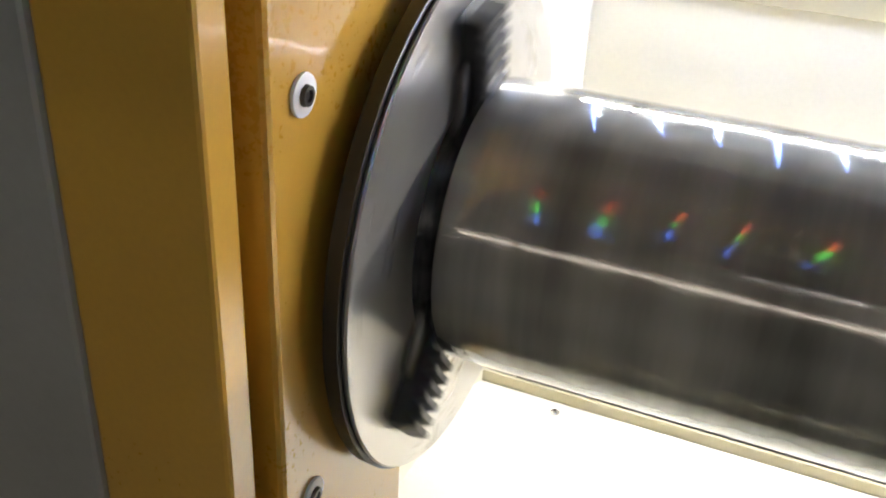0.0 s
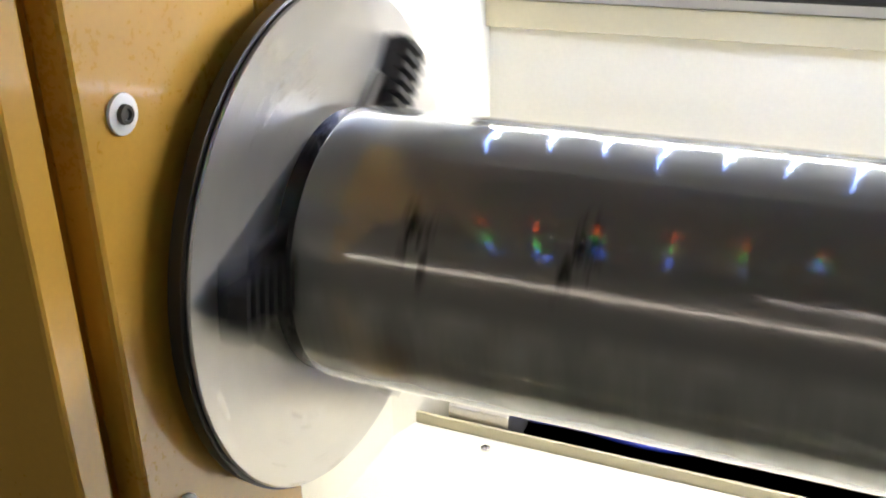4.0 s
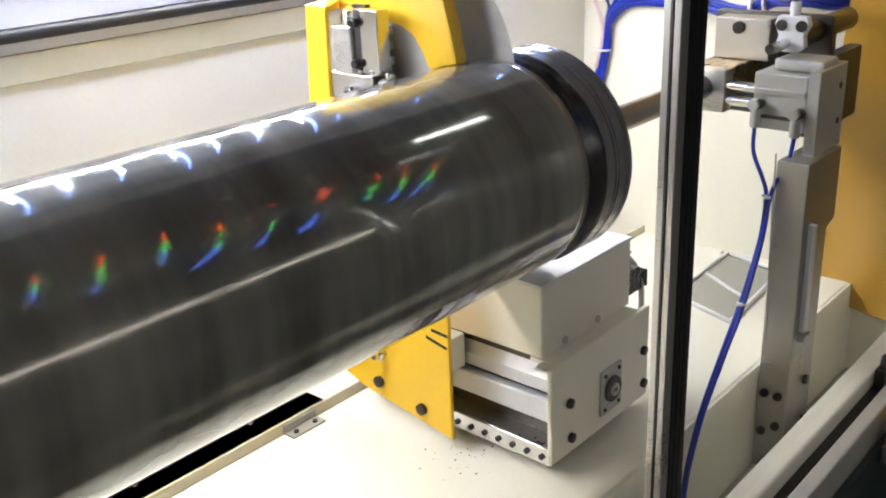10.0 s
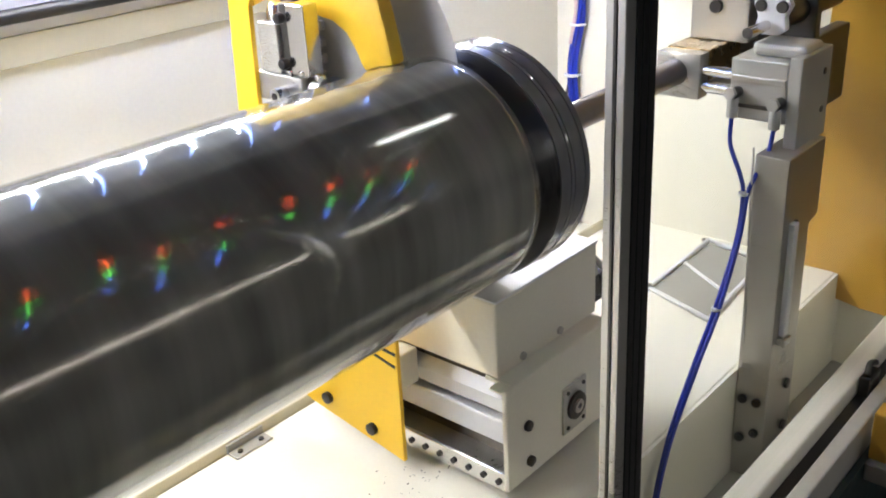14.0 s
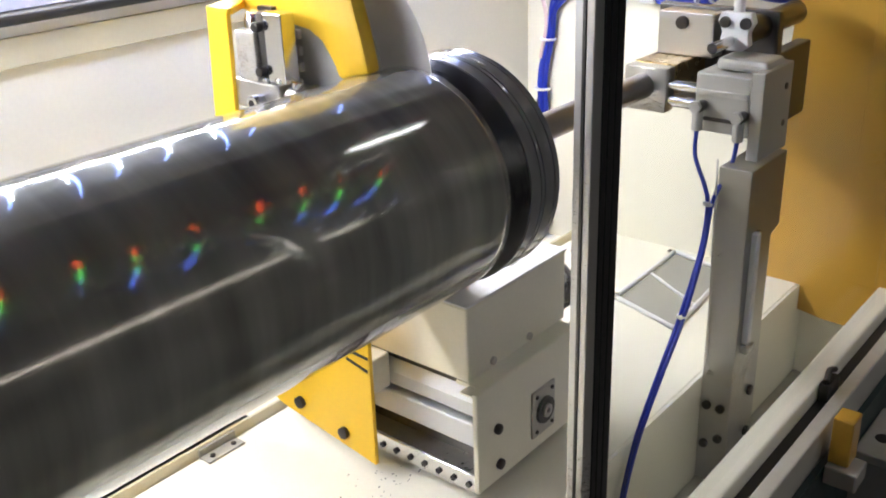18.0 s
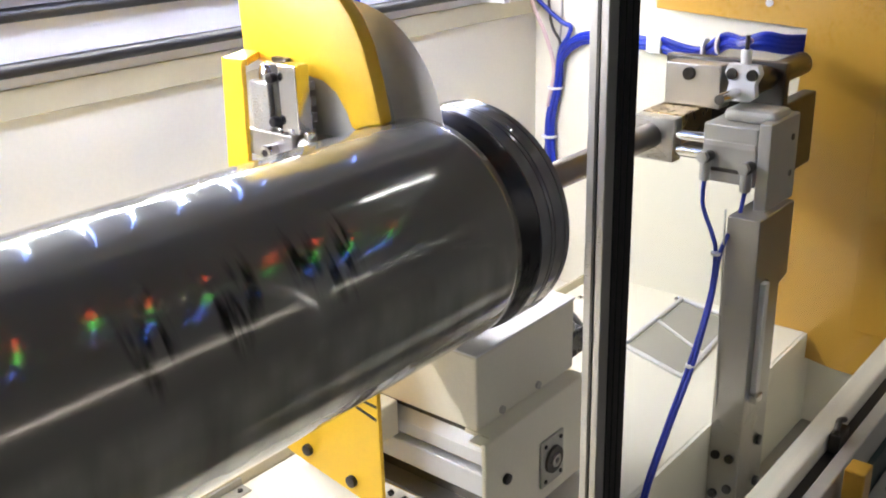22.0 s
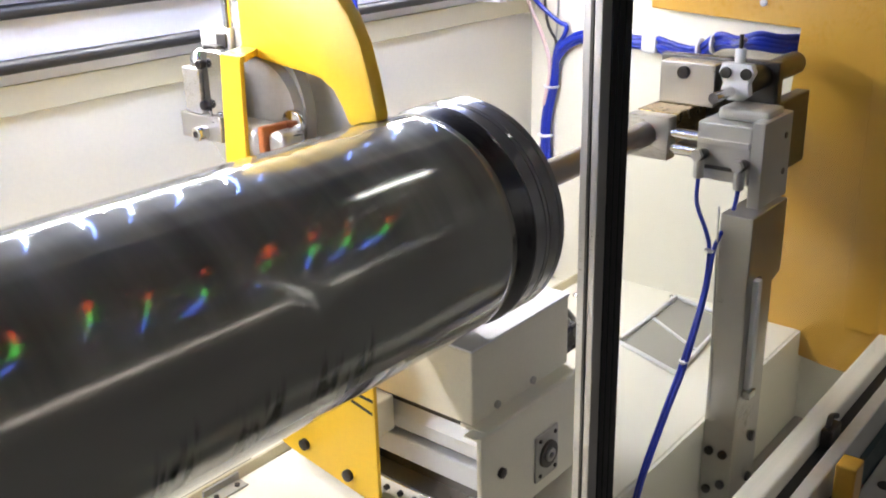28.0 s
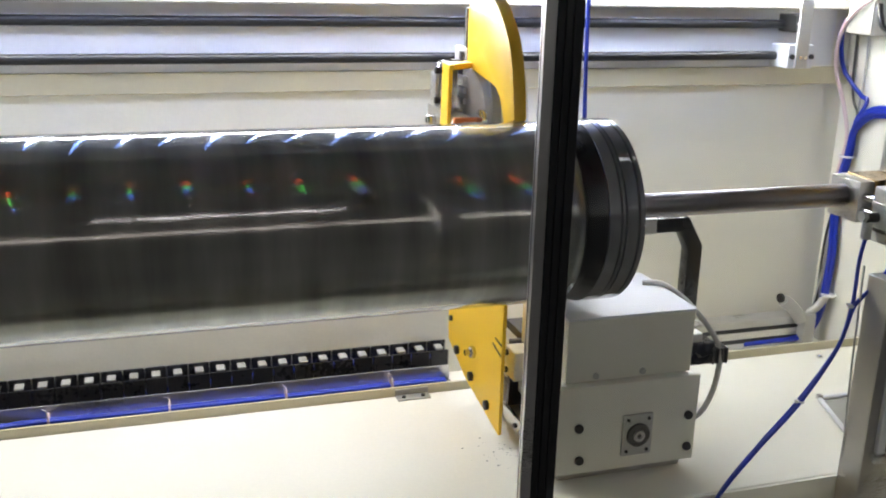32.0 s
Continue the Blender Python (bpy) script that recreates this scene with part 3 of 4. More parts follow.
for n in range(3):
    turn = Matrix.Rotation(radians(82 + 120 * n), 4, "X")
    # side view of a jaw: along the spindle and along the radius, with a row of steps on the face
    side = [(-0.8468, 0.055), (-0.8468, 0.162), (-0.838, 0.164)]
    for k in range(6):
        side += [(-0.8255, 0.1620 - 0.0100 * k), (-0.8255, 0.1575 - 0.0100 * k), (-0.8340, 0.1555 - 0.0100 * k)]
    side += [(-0.8350, 0.103), (-0.8350, 0.055)]
    jaw = plate(side, "y", -0.017, 0.017)
    bmesh.ops.transform(jaw, matrix=turn, verts=jaw.verts)
    arm = part("jaw", jaw, BLACK, chuck, "black stepped chuck jaw")
    base = plate([(-0.044, 0.045), (0.044, 0.045), (0.036, 0.085), (0.0235, 0.130), (-0.0235, 0.130), (-0.036, 0.085)], "x", -0.8467, -0.8395, 0.002)
    bmesh.ops.transform(base, matrix=turn, verts=base.verts)
    part("jaw_base", base, DARK_STEEL, chuck)
    bolt = rod("x", -0.8400, -0.8300, 0.0, 0.1085, 0.0042, seg=12)
    bmesh.ops.transform(bolt, matrix=turn, verts=bolt.verts)
    part("bolt", bolt, SCREW, arm)

panel = thing("headstock_panel", -0.875, -0.15, -0.3, "ochre painted steel headstock panel fixed with ringed screws", "panel")
body = part("panel", box(-0.897, -0.872, -0.222, -0.050, -0.62, 0.66, 0.004), DEEP_YELLOW, panel)
part("upper_panel", box(-0.884, -0.872, -0.0498, 0.02, 0.05, 0.66, 0.0015), DEEP_YELLOW, panel)
for z in (0.149, -0.121, 0.419):
    part("washer", rod("x", -0.872, -0.8695, -0.190, z, 0.0118, seg=32, bevel=0.0008), WHITE, panel, "pale ring washer", smooth=True)
    part("screw", lathe([(-0.8695, 0.0004), (-0.8695, 0.0059), (-0.867, 0.0054), (-0.867, 0.0033), (-0.8685, 0.0029), (-0.8685, 0.0004)], seg=20, centre=(0, -0.190, z)), DARK_STEEL, panel, smooth=True)
frame_left = thing("front_frame", -0.95, -0.25, -0.6, "ochre painted steel corner frame beside the opening", "frame")
part("post", box(-0.968, -0.878, -0.265, -0.240, -0.66, 0.70, 0.003), DEEP_YELLOW, frame_left)
part("recess", box(-0.995, -0.985, -0.2385, -0.2175, -0.62, 0.66, 0.001), DEEP_YELLOW, frame_left, "shaded recess behind the jamb")
part("recess_side", box(-0.9845, -0.8985, -0.2165, -0.2105, -0.62, 0.66), DEEP_YELLOW, frame_left)
side = thing("side_cover", -1.2, -0.25, -0.6, "plain grey painted side cover", "cover")
part("cover", box(-1.5, -0.9685, -0.267, -0.240, -0.7, 0.70, 0.004), GREY, side)

# ---- door stile and pane ----
stile = thing("door_stile", -0.08, -0.244, -0.36, "slim aluminium door stile with a ribbed black gasket", "door stile")
part("profile", box(-0.097, -0.066, -0.2455, -0.2365, -0.36, 0.66, 0.0008), ALU, stile)
# Unseen black strip, added to dim the stile's reflection in the roll.
part("reflection_mask", box(-0.0915, -0.066, -0.2363, -0.2340, -0.36, 0.66, 0.0008), BLACK, stile, "black rubber gasket")
part("side_strip", box(-0.0985, -0.0972, -0.2445, -0.2425, -0.36, 0.66), DARK_STEEL, stile, "dark groove strip")
part("front_lip", box(-0.0992, -0.0886, -0.2512, -0.2457, -0.36, 0.66, 0.0008), ALU, stile)
for x0, x1 in ((-0.0880, -0.0818), (-0.0811, -0.0740), (-0.0733, -0.0645)):
    part("gasket", box(x0, x1, -0.2515, -0.2457, -0.36, 0.66, 0.0008), BLACK, stile, "black rubber gasket")
pane = thing("door_pane", 0.3, -0.243, -0.3, "clear acrylic sliding door pane", "door pane")
glass = part("pane", box(-0.064, 0.62, -0.2440, -0.2400, -0.296, 0.64), PANE, pane)
glass.visible_shadow = False

# ---- blade guard ----
guard = thing("blade_guard", -0.02, 0.12, -0.3, "bright yellow blade guard with an arched opening", "blade guard")
outline = [(0.181, 0.146), (0.182, 0.198), (0.175, 0.232), (0.150, 0.248), (0.114, 0.243), (0.076, 0.225), (0.052, 0.205), (0.038, 0.189), (0.026, 0.166),
           (0.0175, 0.136), (0.0120, 0.110), (0.0105, 0.1022), (0.0300, 0.0985), (0.0440, 0.0930), (0.0480, 0.0990), (0.0520, 0.108), (0.0630, 0.1235), (0.078, 0.132), (0.105, 0.136), (0.136, 0.139), (0.164, 0.143)]
part("cover", plate(outline, "x", -0.018, -0.001, 0.0045), YELLOW, guard, smooth=True)
part("side_bar", plate([(0.178, -0.02), (0.166, 0.152), (0.136, 0.152), (0.139, 0.146), (0.146, -0.02)], "x", -0.054, -0.049, 0.001), YELLOW, guard)
part("fold", plate([(-0.0488, 0.137), (-0.014, 0.160), (-0.014, 0.181), (-0.0488, 0.1655)], "z", 0.1455, 0.1524, 0.001), YELLOW, guard)
part("lower_plate", plate([(0.048, -0.306), (0.182, -0.284), (0.262, -0.255), (0.262, -0.10), (0.20, -0.06), (0.12, -0.115), (0.047, -0.118)], "x", -0.005, 0.0, 0.0008), YELLOW, guard)
for y, z in ((0.153, -0.269), (0.089, -0.282), (0.214, -0.255)):
    part("screw", rod("x", -0.0105, -0.005, y, z, 0.0065, seg=18, bevel=0.0008), SCREW, guard, smooth=True)
part("screw", rod("x", -0.009, -0.005, 0.246, -0.219, 0.004, seg=14), SCREW, guard)
part("bolt", rod("x", -0.012, -0.005, 0.147, -0.231, 0.0085, seg=6, bevel=0.0012), BRIGHT, guard, "chrome hexagon bolt", smooth=True)
part("bolt_tip", rod("x", -0.019, -0.012, 0.147, -0.231, 0.004, seg=14), BRIGHT, guard, smooth=True)
for y0, z0, y1, z1 in ((0.078, -0.1925, 0.050, -0.1985), (0.070, -0.1825, 0.0485, -0.184)):
    part("slot", plate([(y0, z0), (y1, z1), (y1, z1 + 0.0028), (y0, z0 + 0.0028)], "x", -0.0060, -0.0051), BLACK, guard, "narrow dark slot")

# ---- cutting head, slides back on its rail ----
head = thing("cutting_head", 0.01, 0.12, 0.07, "steel cutting head with a thin round blade", "cutting head")
part("blade", lathe([(0.0244, 0.012), (0.0244, 0.096), (0.0252, 0.109), (0.0256, 0.109), (0.0264, 0.096), (0.0264, 0.012)], seg=120, centre=(0, 0.088, 0.088)), PAINTED, head, "thin pale grey circular blade", smooth=True)
part("backing_plate", lathe([(-0.006, 0.01), (-0.006, 0.078), (0.0045, 0.080), (0.0045, 0.01)], seg=96, centre=(0, 0.094, 0.090)), GREY, head, "grey blade backing disc", smooth=True)
part("flange", lathe([(-0.014, 0.006), (-0.014, 0.052), (-0.0065, 0.056), (-0.0065, 0.006)], seg=64, centre=(0, 0.074, 0.090)), CAST, head, "round grey flange", smooth=True)
part("flange_nut", rod("x", -0.022, -0.0142, 0.020, 0.088, 0.013, seg=28, bevel=0.002), BRIGHT, head, smooth=True)
part("motor_body", box(-0.050, -0.018, 0.034, 0.086, 0.056, 0.0885, 0.009, seg=4), STEEL, head, smooth=True)
part("seal", box(-0.0515, -0.017, 0.0255, 0.0325, 0.052, 0.0900, 0.002), ORANGE, head, "copper coloured seal")
part("front_cap", box(-0.048, -0.019, 0.002, 0.0250, 0.056, 0.0860, 0.007, seg=4), STEEL, head, smooth=True)
part("arm", box(-0.050, -0.020, 0.0865, 0.146, 0.066, 0.0905, 0.0015), STEEL, head)
part("slide_block", box(-0.050, -0.024, 0.112, 0.136, 0.0908, 0.134, 0.0015), ALU, head, "pale machined block")
part("upright", box(-0.046, -0.030, 0.080, 0.102, 0.0908, 0.150, 0.001), BRIGHT, head)
part("upright_side", box(-0.0455, -0.0335, 0.1023, 0.1115, 0.0908, 0.150, 0.001), DARK_STEEL, head)
for y, z in ((0.107, 0.100), (0.107, 0.138)):
    part("screw", rod("x", -0.0525, -0.0455, y, z, 0.0045, seg=14, bevel=0.0008), SCREW, head, smooth=True)
for y in (0.106, 0.090, 0.070):
    part("screw", rod("z", 0.0885 if y < 0.08 else 0.0905, 0.0950, -0.043, y, 0.0050, seg=14, bevel=0.001), BRIGHT, head, smooth=True)
part("adjuster", lathe([(0.134, 0.004), (0.134, 0.0095), (0.141, 0.0095), (0.147, 0.007), (0.150, 0.001)], axis="z", seg=24, centre=(-0.037, 0.123, 0)), BRIGHT, head, "domed steel adjuster", smooth=True)
part("bolt", rod("x", -0.062, -0.050, 0.109, 0.0745, 0.0068, seg=20, bevel=0.001), BRIGHT, head, smooth=True)
part("bolt_socket", rod("x", -0.0625, -0.0605, 0.109, 0.0745, 0.0036, seg=6), SCREW, head)
part("sensor_block", box(-0.0115, -0.003, 0.108, 0.155, 0.142, 0.166, 0.003), CAST, head, smooth=True)
part("sensor_clamp", box(-0.0145, -0.0117, 0.112, 0.126, 0.147, 0.161, 0.001), DARK_STEEL, head)
part("sensor_bracket", box(-0.0240, -0.0118, 0.116, 0.134, 0.1300, 0.1500), DARK_STEEL, head)
part("sensor", rod("z", 0.1662, 0.215, -0.007, 0.114, 0.005, seg=18), BRIGHT, head, smooth=True)
for z in (0.100, 0.114, 0.128):
    part("guide_bar", box(-0.0195, -0.0145, 0.090, 0.155, z - 0.004, z + 0.004, 0.001), ALU, head)

# ---- carriage under the roll ----
car = thing("carriage", 0.13, 0.0, -0.322, "cream carriage box with a flanged connector and open steel rails", "carriage")
cover = part("upper_cover", box(0.044, 0.212, -0.036, 0.105, -0.2035, -0.1245, 0.002), CREAM, car)
part("cover_cap", box(0.043, 0.213, -0.0372, 0.106, -0.1243, -0.1215, 0.001), WHITE, car, "pale cover sheet")
part("corner_flap", box(0.030, 0.044, -0.0575, -0.036, -0.2080, -0.2055, 0.0006), CREAM, car)
part("flange", box(0.044, 0.206, -0.0575, -0.0205, -0.2085, -0.2040, 0.0006), CREAM, car)
end = part("end_plate", box(0.021, 0.209, -0.064, -0.058, -0.308, -0.1960, 0.0015), CREAM, car)
for x, z in ((0.051, -0.247), (0.054, -0.289), (0.196, -0.247), (0.198, -0.289)):
    part("screw", rod("y", -0.0685, -0.064, x, z, 0.0055, seg=16, bevel=0.0008), SCREW, end, smooth=True)
for x in (0.083, 0.145):
    part("screw", lathe([(-0.0385, 0.0016), (-0.0385, 0.0040), (-0.036, 0.0042), (-0.036, 0.0016)], axis="y", seg=16, centre=(x, 0, -0.196)), CAST, car, smooth=True)
conn = part("connector", box(0.108, 0.148, -0.0672, -0.064, -0.291, -0.237, 0.0014), CAST, end, "round grey flanged socket")
part("ring", lathe([(-0.0700, 0.010), (-0.0700, 0.0145), (-0.067, 0.0152), (-0.067, 0.010)], axis="y", seg=32, centre=(0.1285, 0, -0.264)), DARK_STEEL, conn, smooth=True)
part("insert", lathe([(-0.0682, 0.0005), (-0.0682, 0.0030), (-0.0722, 0.0034), (-0.0722, 0.0072), (-0.067, 0.0078), (-0.067, 0.0005)], axis="y", seg=24, centre=(0.1285, 0, -0.264)), STEEL, conn, smooth=True)
for x in (0.1145, 0.1415):
    for z in (-0.2845, -0.2435):
        part("screw", rod("y", -0.0685, -0.0672, x, z, 0.0022, seg=10), SCREW, conn)
part("bed_plate", box(0.030, 0.205, -0.058, 0.200, -0.3035, -0.296, 0.001), STEEL, car, "stained steel bed plate")
part("bed_edge", box(0.0255, 0.0298, -0.058, 0.110, -0.3130, -0.2930, 0.0008), BRIGHT, car)
for k in range(7):
    part("screw", rod("x", 0.0235, 0.0255, -0.048 + 0.019 * k, -0.3045, 0.0032, seg=12), SCREW, car)
part("rail_upper", plate([(0.048, -0.228), (0.056, -0.216), (0.200, -0.216), (0.200, -0.243), (0.048, -0.243)], "y", -0.0578, 0.19, 0.001), PALE_ALU, car)
part("rail_lower", box(0.044, 0.200, -0.0578, 0.19, -0.276, -0.250, 0.002), PALE_ALU, car)
part("rail_gap", box(0.056, 0.198, -0.0575, 0.188, -0.296, -0.2045), DARK_STEEL, car)
shoe = part("shoe", box(0.022, 0.0475, 0.070, 0.104, -0.245, -0.205, 0.002), CREAM, car, "cream end bracket with two bolts")
for z in (-0.237, -0.213):
    part("bolt", rod("x", 0.0195, 0.0220, 0.095, z, 0.0042, seg=14), SCREW, shoe, smooth=True)
part("inner_wall", box(0.030, 0.205, 0.106, 0.112, -0.2955, -0.202), DARK_STEEL, car)
part("right_wall", box(0.2005, 0.2065, -0.0578, 0.198, -0.296, -0.2086, 0.001), CREAM, car)
part("foot", box(0.035, 0.20, -0.05, 0.19, -0.3225, -0.3036, 0.002), STEEL, car)
handle = part("handle", plate([(0.236, -0.050), (0.284, -0.050), (0.309, -0.092), (0.309, -0.186), (0.286, -0.186), (0.286, -0.098), (0.272, -0.071), (0.236, -0.071)], "y", 0.112, 0.132, 0.003), BLACK_SATIN, car, "black bow handle", smooth=True)
part("handle_bracket", box(0.206, 0.2865, 0.1120, 0.150, -0.2085, -0.1865, 0.002), CAST, car)
part("handle_root", box(0.207, 0.2355, 0.1125, 0.1315, -0.072, -0.050, 0.002), CAST, car)
part("cover_wall", box(0.1205, 0.2065, 0.104, 0.150, -0.205, -0.136, 0.002), CREAM, car)
plug = part("plug", box(0.2135, 0.250, -0.028, 0.000, -0.202, -0.172, 0.003), BLACK_SATIN, car, "black cable plug")
part("plug_cap", box(0.2135, 0.232, -0.026, -0.002, -0.1718, -0.160, 0.002), CAST, plug)
for k in range(4):
    part("boot_rib", box(0.2505 + 0.0062 * k, 0.2540 + 0.0062 * k, -0.024, -0.004, -0.205, -0.184, 0.001), BLACK, plug)
part("cable", tube([(0.190, 0.06, -0.119), (0.214, 0.045, -0.119), (0.240, 0.015, -0.142), (0.262, -0.015, -0.182), (0.258, -0.025, -0.225), (0.240, -0.03, -0.262), (0.214, -0.03, -0.278), (0.2066, -0.03, -0.278)], 0.0035, 10), CAST, car, "grey sheathed cable", smooth="all")

# ---- tailstock ----
col = thing("tailstock_column", 0.41, -0.14, -0.47, "flat machined steel column bolted to the machine base", "column")
part("column_body", plate([(0.375, -0.466), (0.447, -0.466), (0.447, -0.155), (0.470, -0.150), (0.470, -0.060), (0.375, -0.060)], "y", -0.1645, -0.1265, 0.0015), STEEL, col)
part("guide_rail", box(0.3875, 0.3985, -0.1720, -0.1648, -0.272, -0.135, 0.001), WHITE, col, "bright steel guide rail")
part("guide_groove", box(0.3990, 0.4040, -0.1680, -0.1648, -0.272, -0.135), DARK_STEEL, col)
part("rail_stop", box(0.3845, 0.4015, -0.1750, -0.1648, -0.283, -0.2735, 0.001), ALU, col)
for y, z in ((-0.136, -0.358), (-0.153, -0.358), (-0.136, -0.412), (-0.153, -0.400)):
    part("bolt", rod("x", 0.3700, 0.375, y, z, 0.0055, seg=16, bevel=0.0008), SCREW, col, smooth=True)
for x, z in ((0.425, -0.352), (0.425, -0.410)):
    part("bolt", rod("y", -0.1690, -0.1645, x, z, 0.0065, seg=16, bevel=0.0008), SCREW, col, smooth=True)

tail = thing("tailstock", 0.5, -0.02, -0.06, "machined steel tailstock with its pushing arm and air valve", "tailstock")
part("arm_block", box(0.430, 0.452, -0.030, 0.024, -0.029, 0.023, 0.0015), STEEL, tail, smooth=True)
part("arm_bar", box(0.452, 0.625, -0.030, 0.024, -0.012, 0.024, 0.0015), BRONZE, tail, "bronzed sliding bar")
part("bracket", box(0.500, 0.530, -0.052, 0.020, 0.0243, 0.076, 0.0015), STEEL, tail)
part("bracket_bolt", lathe([(0.4955, 0.0035), (0.4955, 0.0075), (0.5005, 0.0080), (0.5005, 0.0035)], seg=20, centre=(0, -0.012, 0.064)), SCREW, tail, smooth=True)
part("back_plate", box(0.530, 0.545, -0.118, 0.035, -0.05, 0.080, 0.002), DARK_STEEL, tail)
part("side_cheek", box(0.489, 0.640, -0.118, -0.100, -0.062, 0.030, 0.002), DARK_STEEL, tail)
part("air_cylinder", rod("x", 0.472, 0.640, -0.095, 0.062, 0.0145, seg=32, bevel=0.002), DARK_STEEL, tail, smooth=True)
part("valve", plate([(-0.112, 0.088), (-0.078, 0.088), (-0.074, 0.078), (-0.080, 0.066), (-0.076, 0.052), (-0.086, 0.046), (-0.104, 0.046), (-0.112, 0.052), (-0.110, 0.066), (-0.116, 0.078)], "x", 0.460, 0.4715, 0.001), WHITE, tail, "white valve body with two sockets")
for y in (-0.107, -0.083):
    part("valve_socket", lathe([(0.4570, 0.0030), (0.4570, 0.0062), (0.4605, 0.0068), (0.4605, 0.0030)], seg=18, centre=(0, y, 0.077)), DARK_STEEL, tail, smooth=True)
part("piston_rod", rod("x", 0.415, 0.470, -0.090, 0.056, 0.006, seg=20), BRIGHT, tail, smooth=True)
part("elbow", rod("z", 0.088, 0.104, 0.468, -0.095, 0.006, seg=16, bevel=0.001), WHITE, tail, smooth=True)
part("needle", rod("z", 0.104, 0.120, 0.468, -0.095, 0.0025, seg=12), DARK_STEEL, tail, smooth=True)
part("lug", box(0.428, 0.476, -0.150, -0.090, 0.0303, 0.0445, 0.005), CAST, tail)

cyl = thing("clamp_cylinder", 0.44, -0.11, -0.06, "compact grey guided air cylinder with two hose fittings", "air cylinder")
part("cylinder_body", box(0.411, 0.472, -0.140, -0.076, -0.036, 0.030, 0.002), CAST, cyl)
part("body_rib", box(0.4085, 0.4112, -0.138, -0.078, 0.006, 0.012, 0.0006), ALU, cyl)
part("body_slot", box(0.4088, 0.4112, -0.135, -0.082, -0.0225, -0.0185), DARK_STEEL, cyl)
part("end_plate", box(0.409, 0.488, -0.155, -0.1405, -0.062, 0.037, 0.0015), CAST, cyl)
for x in (0.470,):
    for z in (-0.030, 0.012):
        part("hole", rod("y", -0.1562, -0.1550, x, z, 0.0038, seg=14), DARK_STEEL, cyl)
for z in (0.004, -0.014):
    part("guide_rod", rod("y", -0.076, -0.030, 0.440, z, 0.0062, seg=24), BRIGHT, cyl, "chromed guide rod", smooth=True)
for y, z in ((-0.086, -0.006), (-0.134, -0.012)):
    f = part("fitting", rod("x", 0.394, 0.411, y, z, 0.0065, seg=18, bevel=0.001), DARK_STEEL, cyl, "dark push-in hose fitting", smooth=True)
    part("collar", rod("z", z - 0.026, z - 0.004, 0.399, y, 0.0060, seg=18, bevel=0.001), CAST, f, smooth=True)
    part("nut", rod("x", 0.3885, 0.3945, y, z + 0.002, 0.0070, seg=6), CAST, f)

# ---- yellow end panel ----
ypanel = thing("end_panel", 0.68, -0.15, -0.35, "ochre painted end panel with a large cut-out for the tailstock", "panel")
part("panel", plate([(-0.300, -0.372), (-0.161, -0.367), (-0.096, -0.356), (-0.095, -0.330), (-0.062, -0.320), (-0.057, -0.262), (-0.070, -0.10), (-0.082, 0.098), (0.134, 0.112), (0.134, 0.66), (-0.300, 0.66)], "x", 0.684, 0.689, 0.001), DEEP_YELLOW, ypanel)
part("crease_fold", box(0.6805, 0.6838, -0.2985, -0.181, -0.30, 0.66, 0.001), DEEP_YELLOW, ypanel)
for y, z in ((-0.073, -0.293), (-0.03, 0.128), (0.115, 0.135)):
    part("screw", rod("x", 0.681, 0.684, y, z, 0.005, seg=16, bevel=0.0006), WHITE, ypanel, smooth=True)
# ---- hoses ----


def hose(points, r, material=None, label="blue air hose", group="air hoses", name="air_hose"):
    p = points[len(points) // 2]
    ob = thing(name, p[0], p[1], p[2], label, "hose", group)
    part("tube", tube(points, r, 10, 7), material or BLUE, ob, smooth="all")
    return ob


def ties(ob, spots, r=0.007, axis="z"):
    for x, y, z in spots:
        a = {"x": x, "y": y, "z": z}[axis]
        u, v = {"x": (y, z), "y": (x, z), "z": (x, y)}[axis]
        part("cable_tie", rod(axis, a - 0.0015, a + 0.0015, u, v, r, seg=14), WHITE, ob, "white cable tie", smooth=True)


lab = "blue air hose hanging from the cylinder fitting"
h = hose([(0.399, -0.086, -0.032), (0.392, -0.090, -0.060), (0.372, -0.113, -0.085), (0.3625, -0.122, -0.103), (0.350, -0.124, -0.150), (0.303, -0.127, -0.212), (0.255, -0.129, -0.262), (0.205, -0.131, -0.322), (0.17, -0.135, -0.40), (0.15, -0.15, -0.47)], 0.0024, label=lab)
ties(h, [(0.3605, -0.1235, -0.100), (0.303, -0.129, -0.212)], 0.0058)
hose([(0.399, -0.134, -0.038), (0.392, -0.133, -0.062), (0.371, -0.128, -0.088), (0.3600, -0.1275, -0.103), (0.3455, -0.1285, -0.150), (0.3000, -0.132, -0.214), (0.250, -0.134, -0.264), (0.199, -0.136, -0.324), (0.164, -0.140, -0.40), (0.144, -0.155, -0.47)], 0.0024, label=lab)
lab = "blue air hose clipped to the end wall"
bundle = None
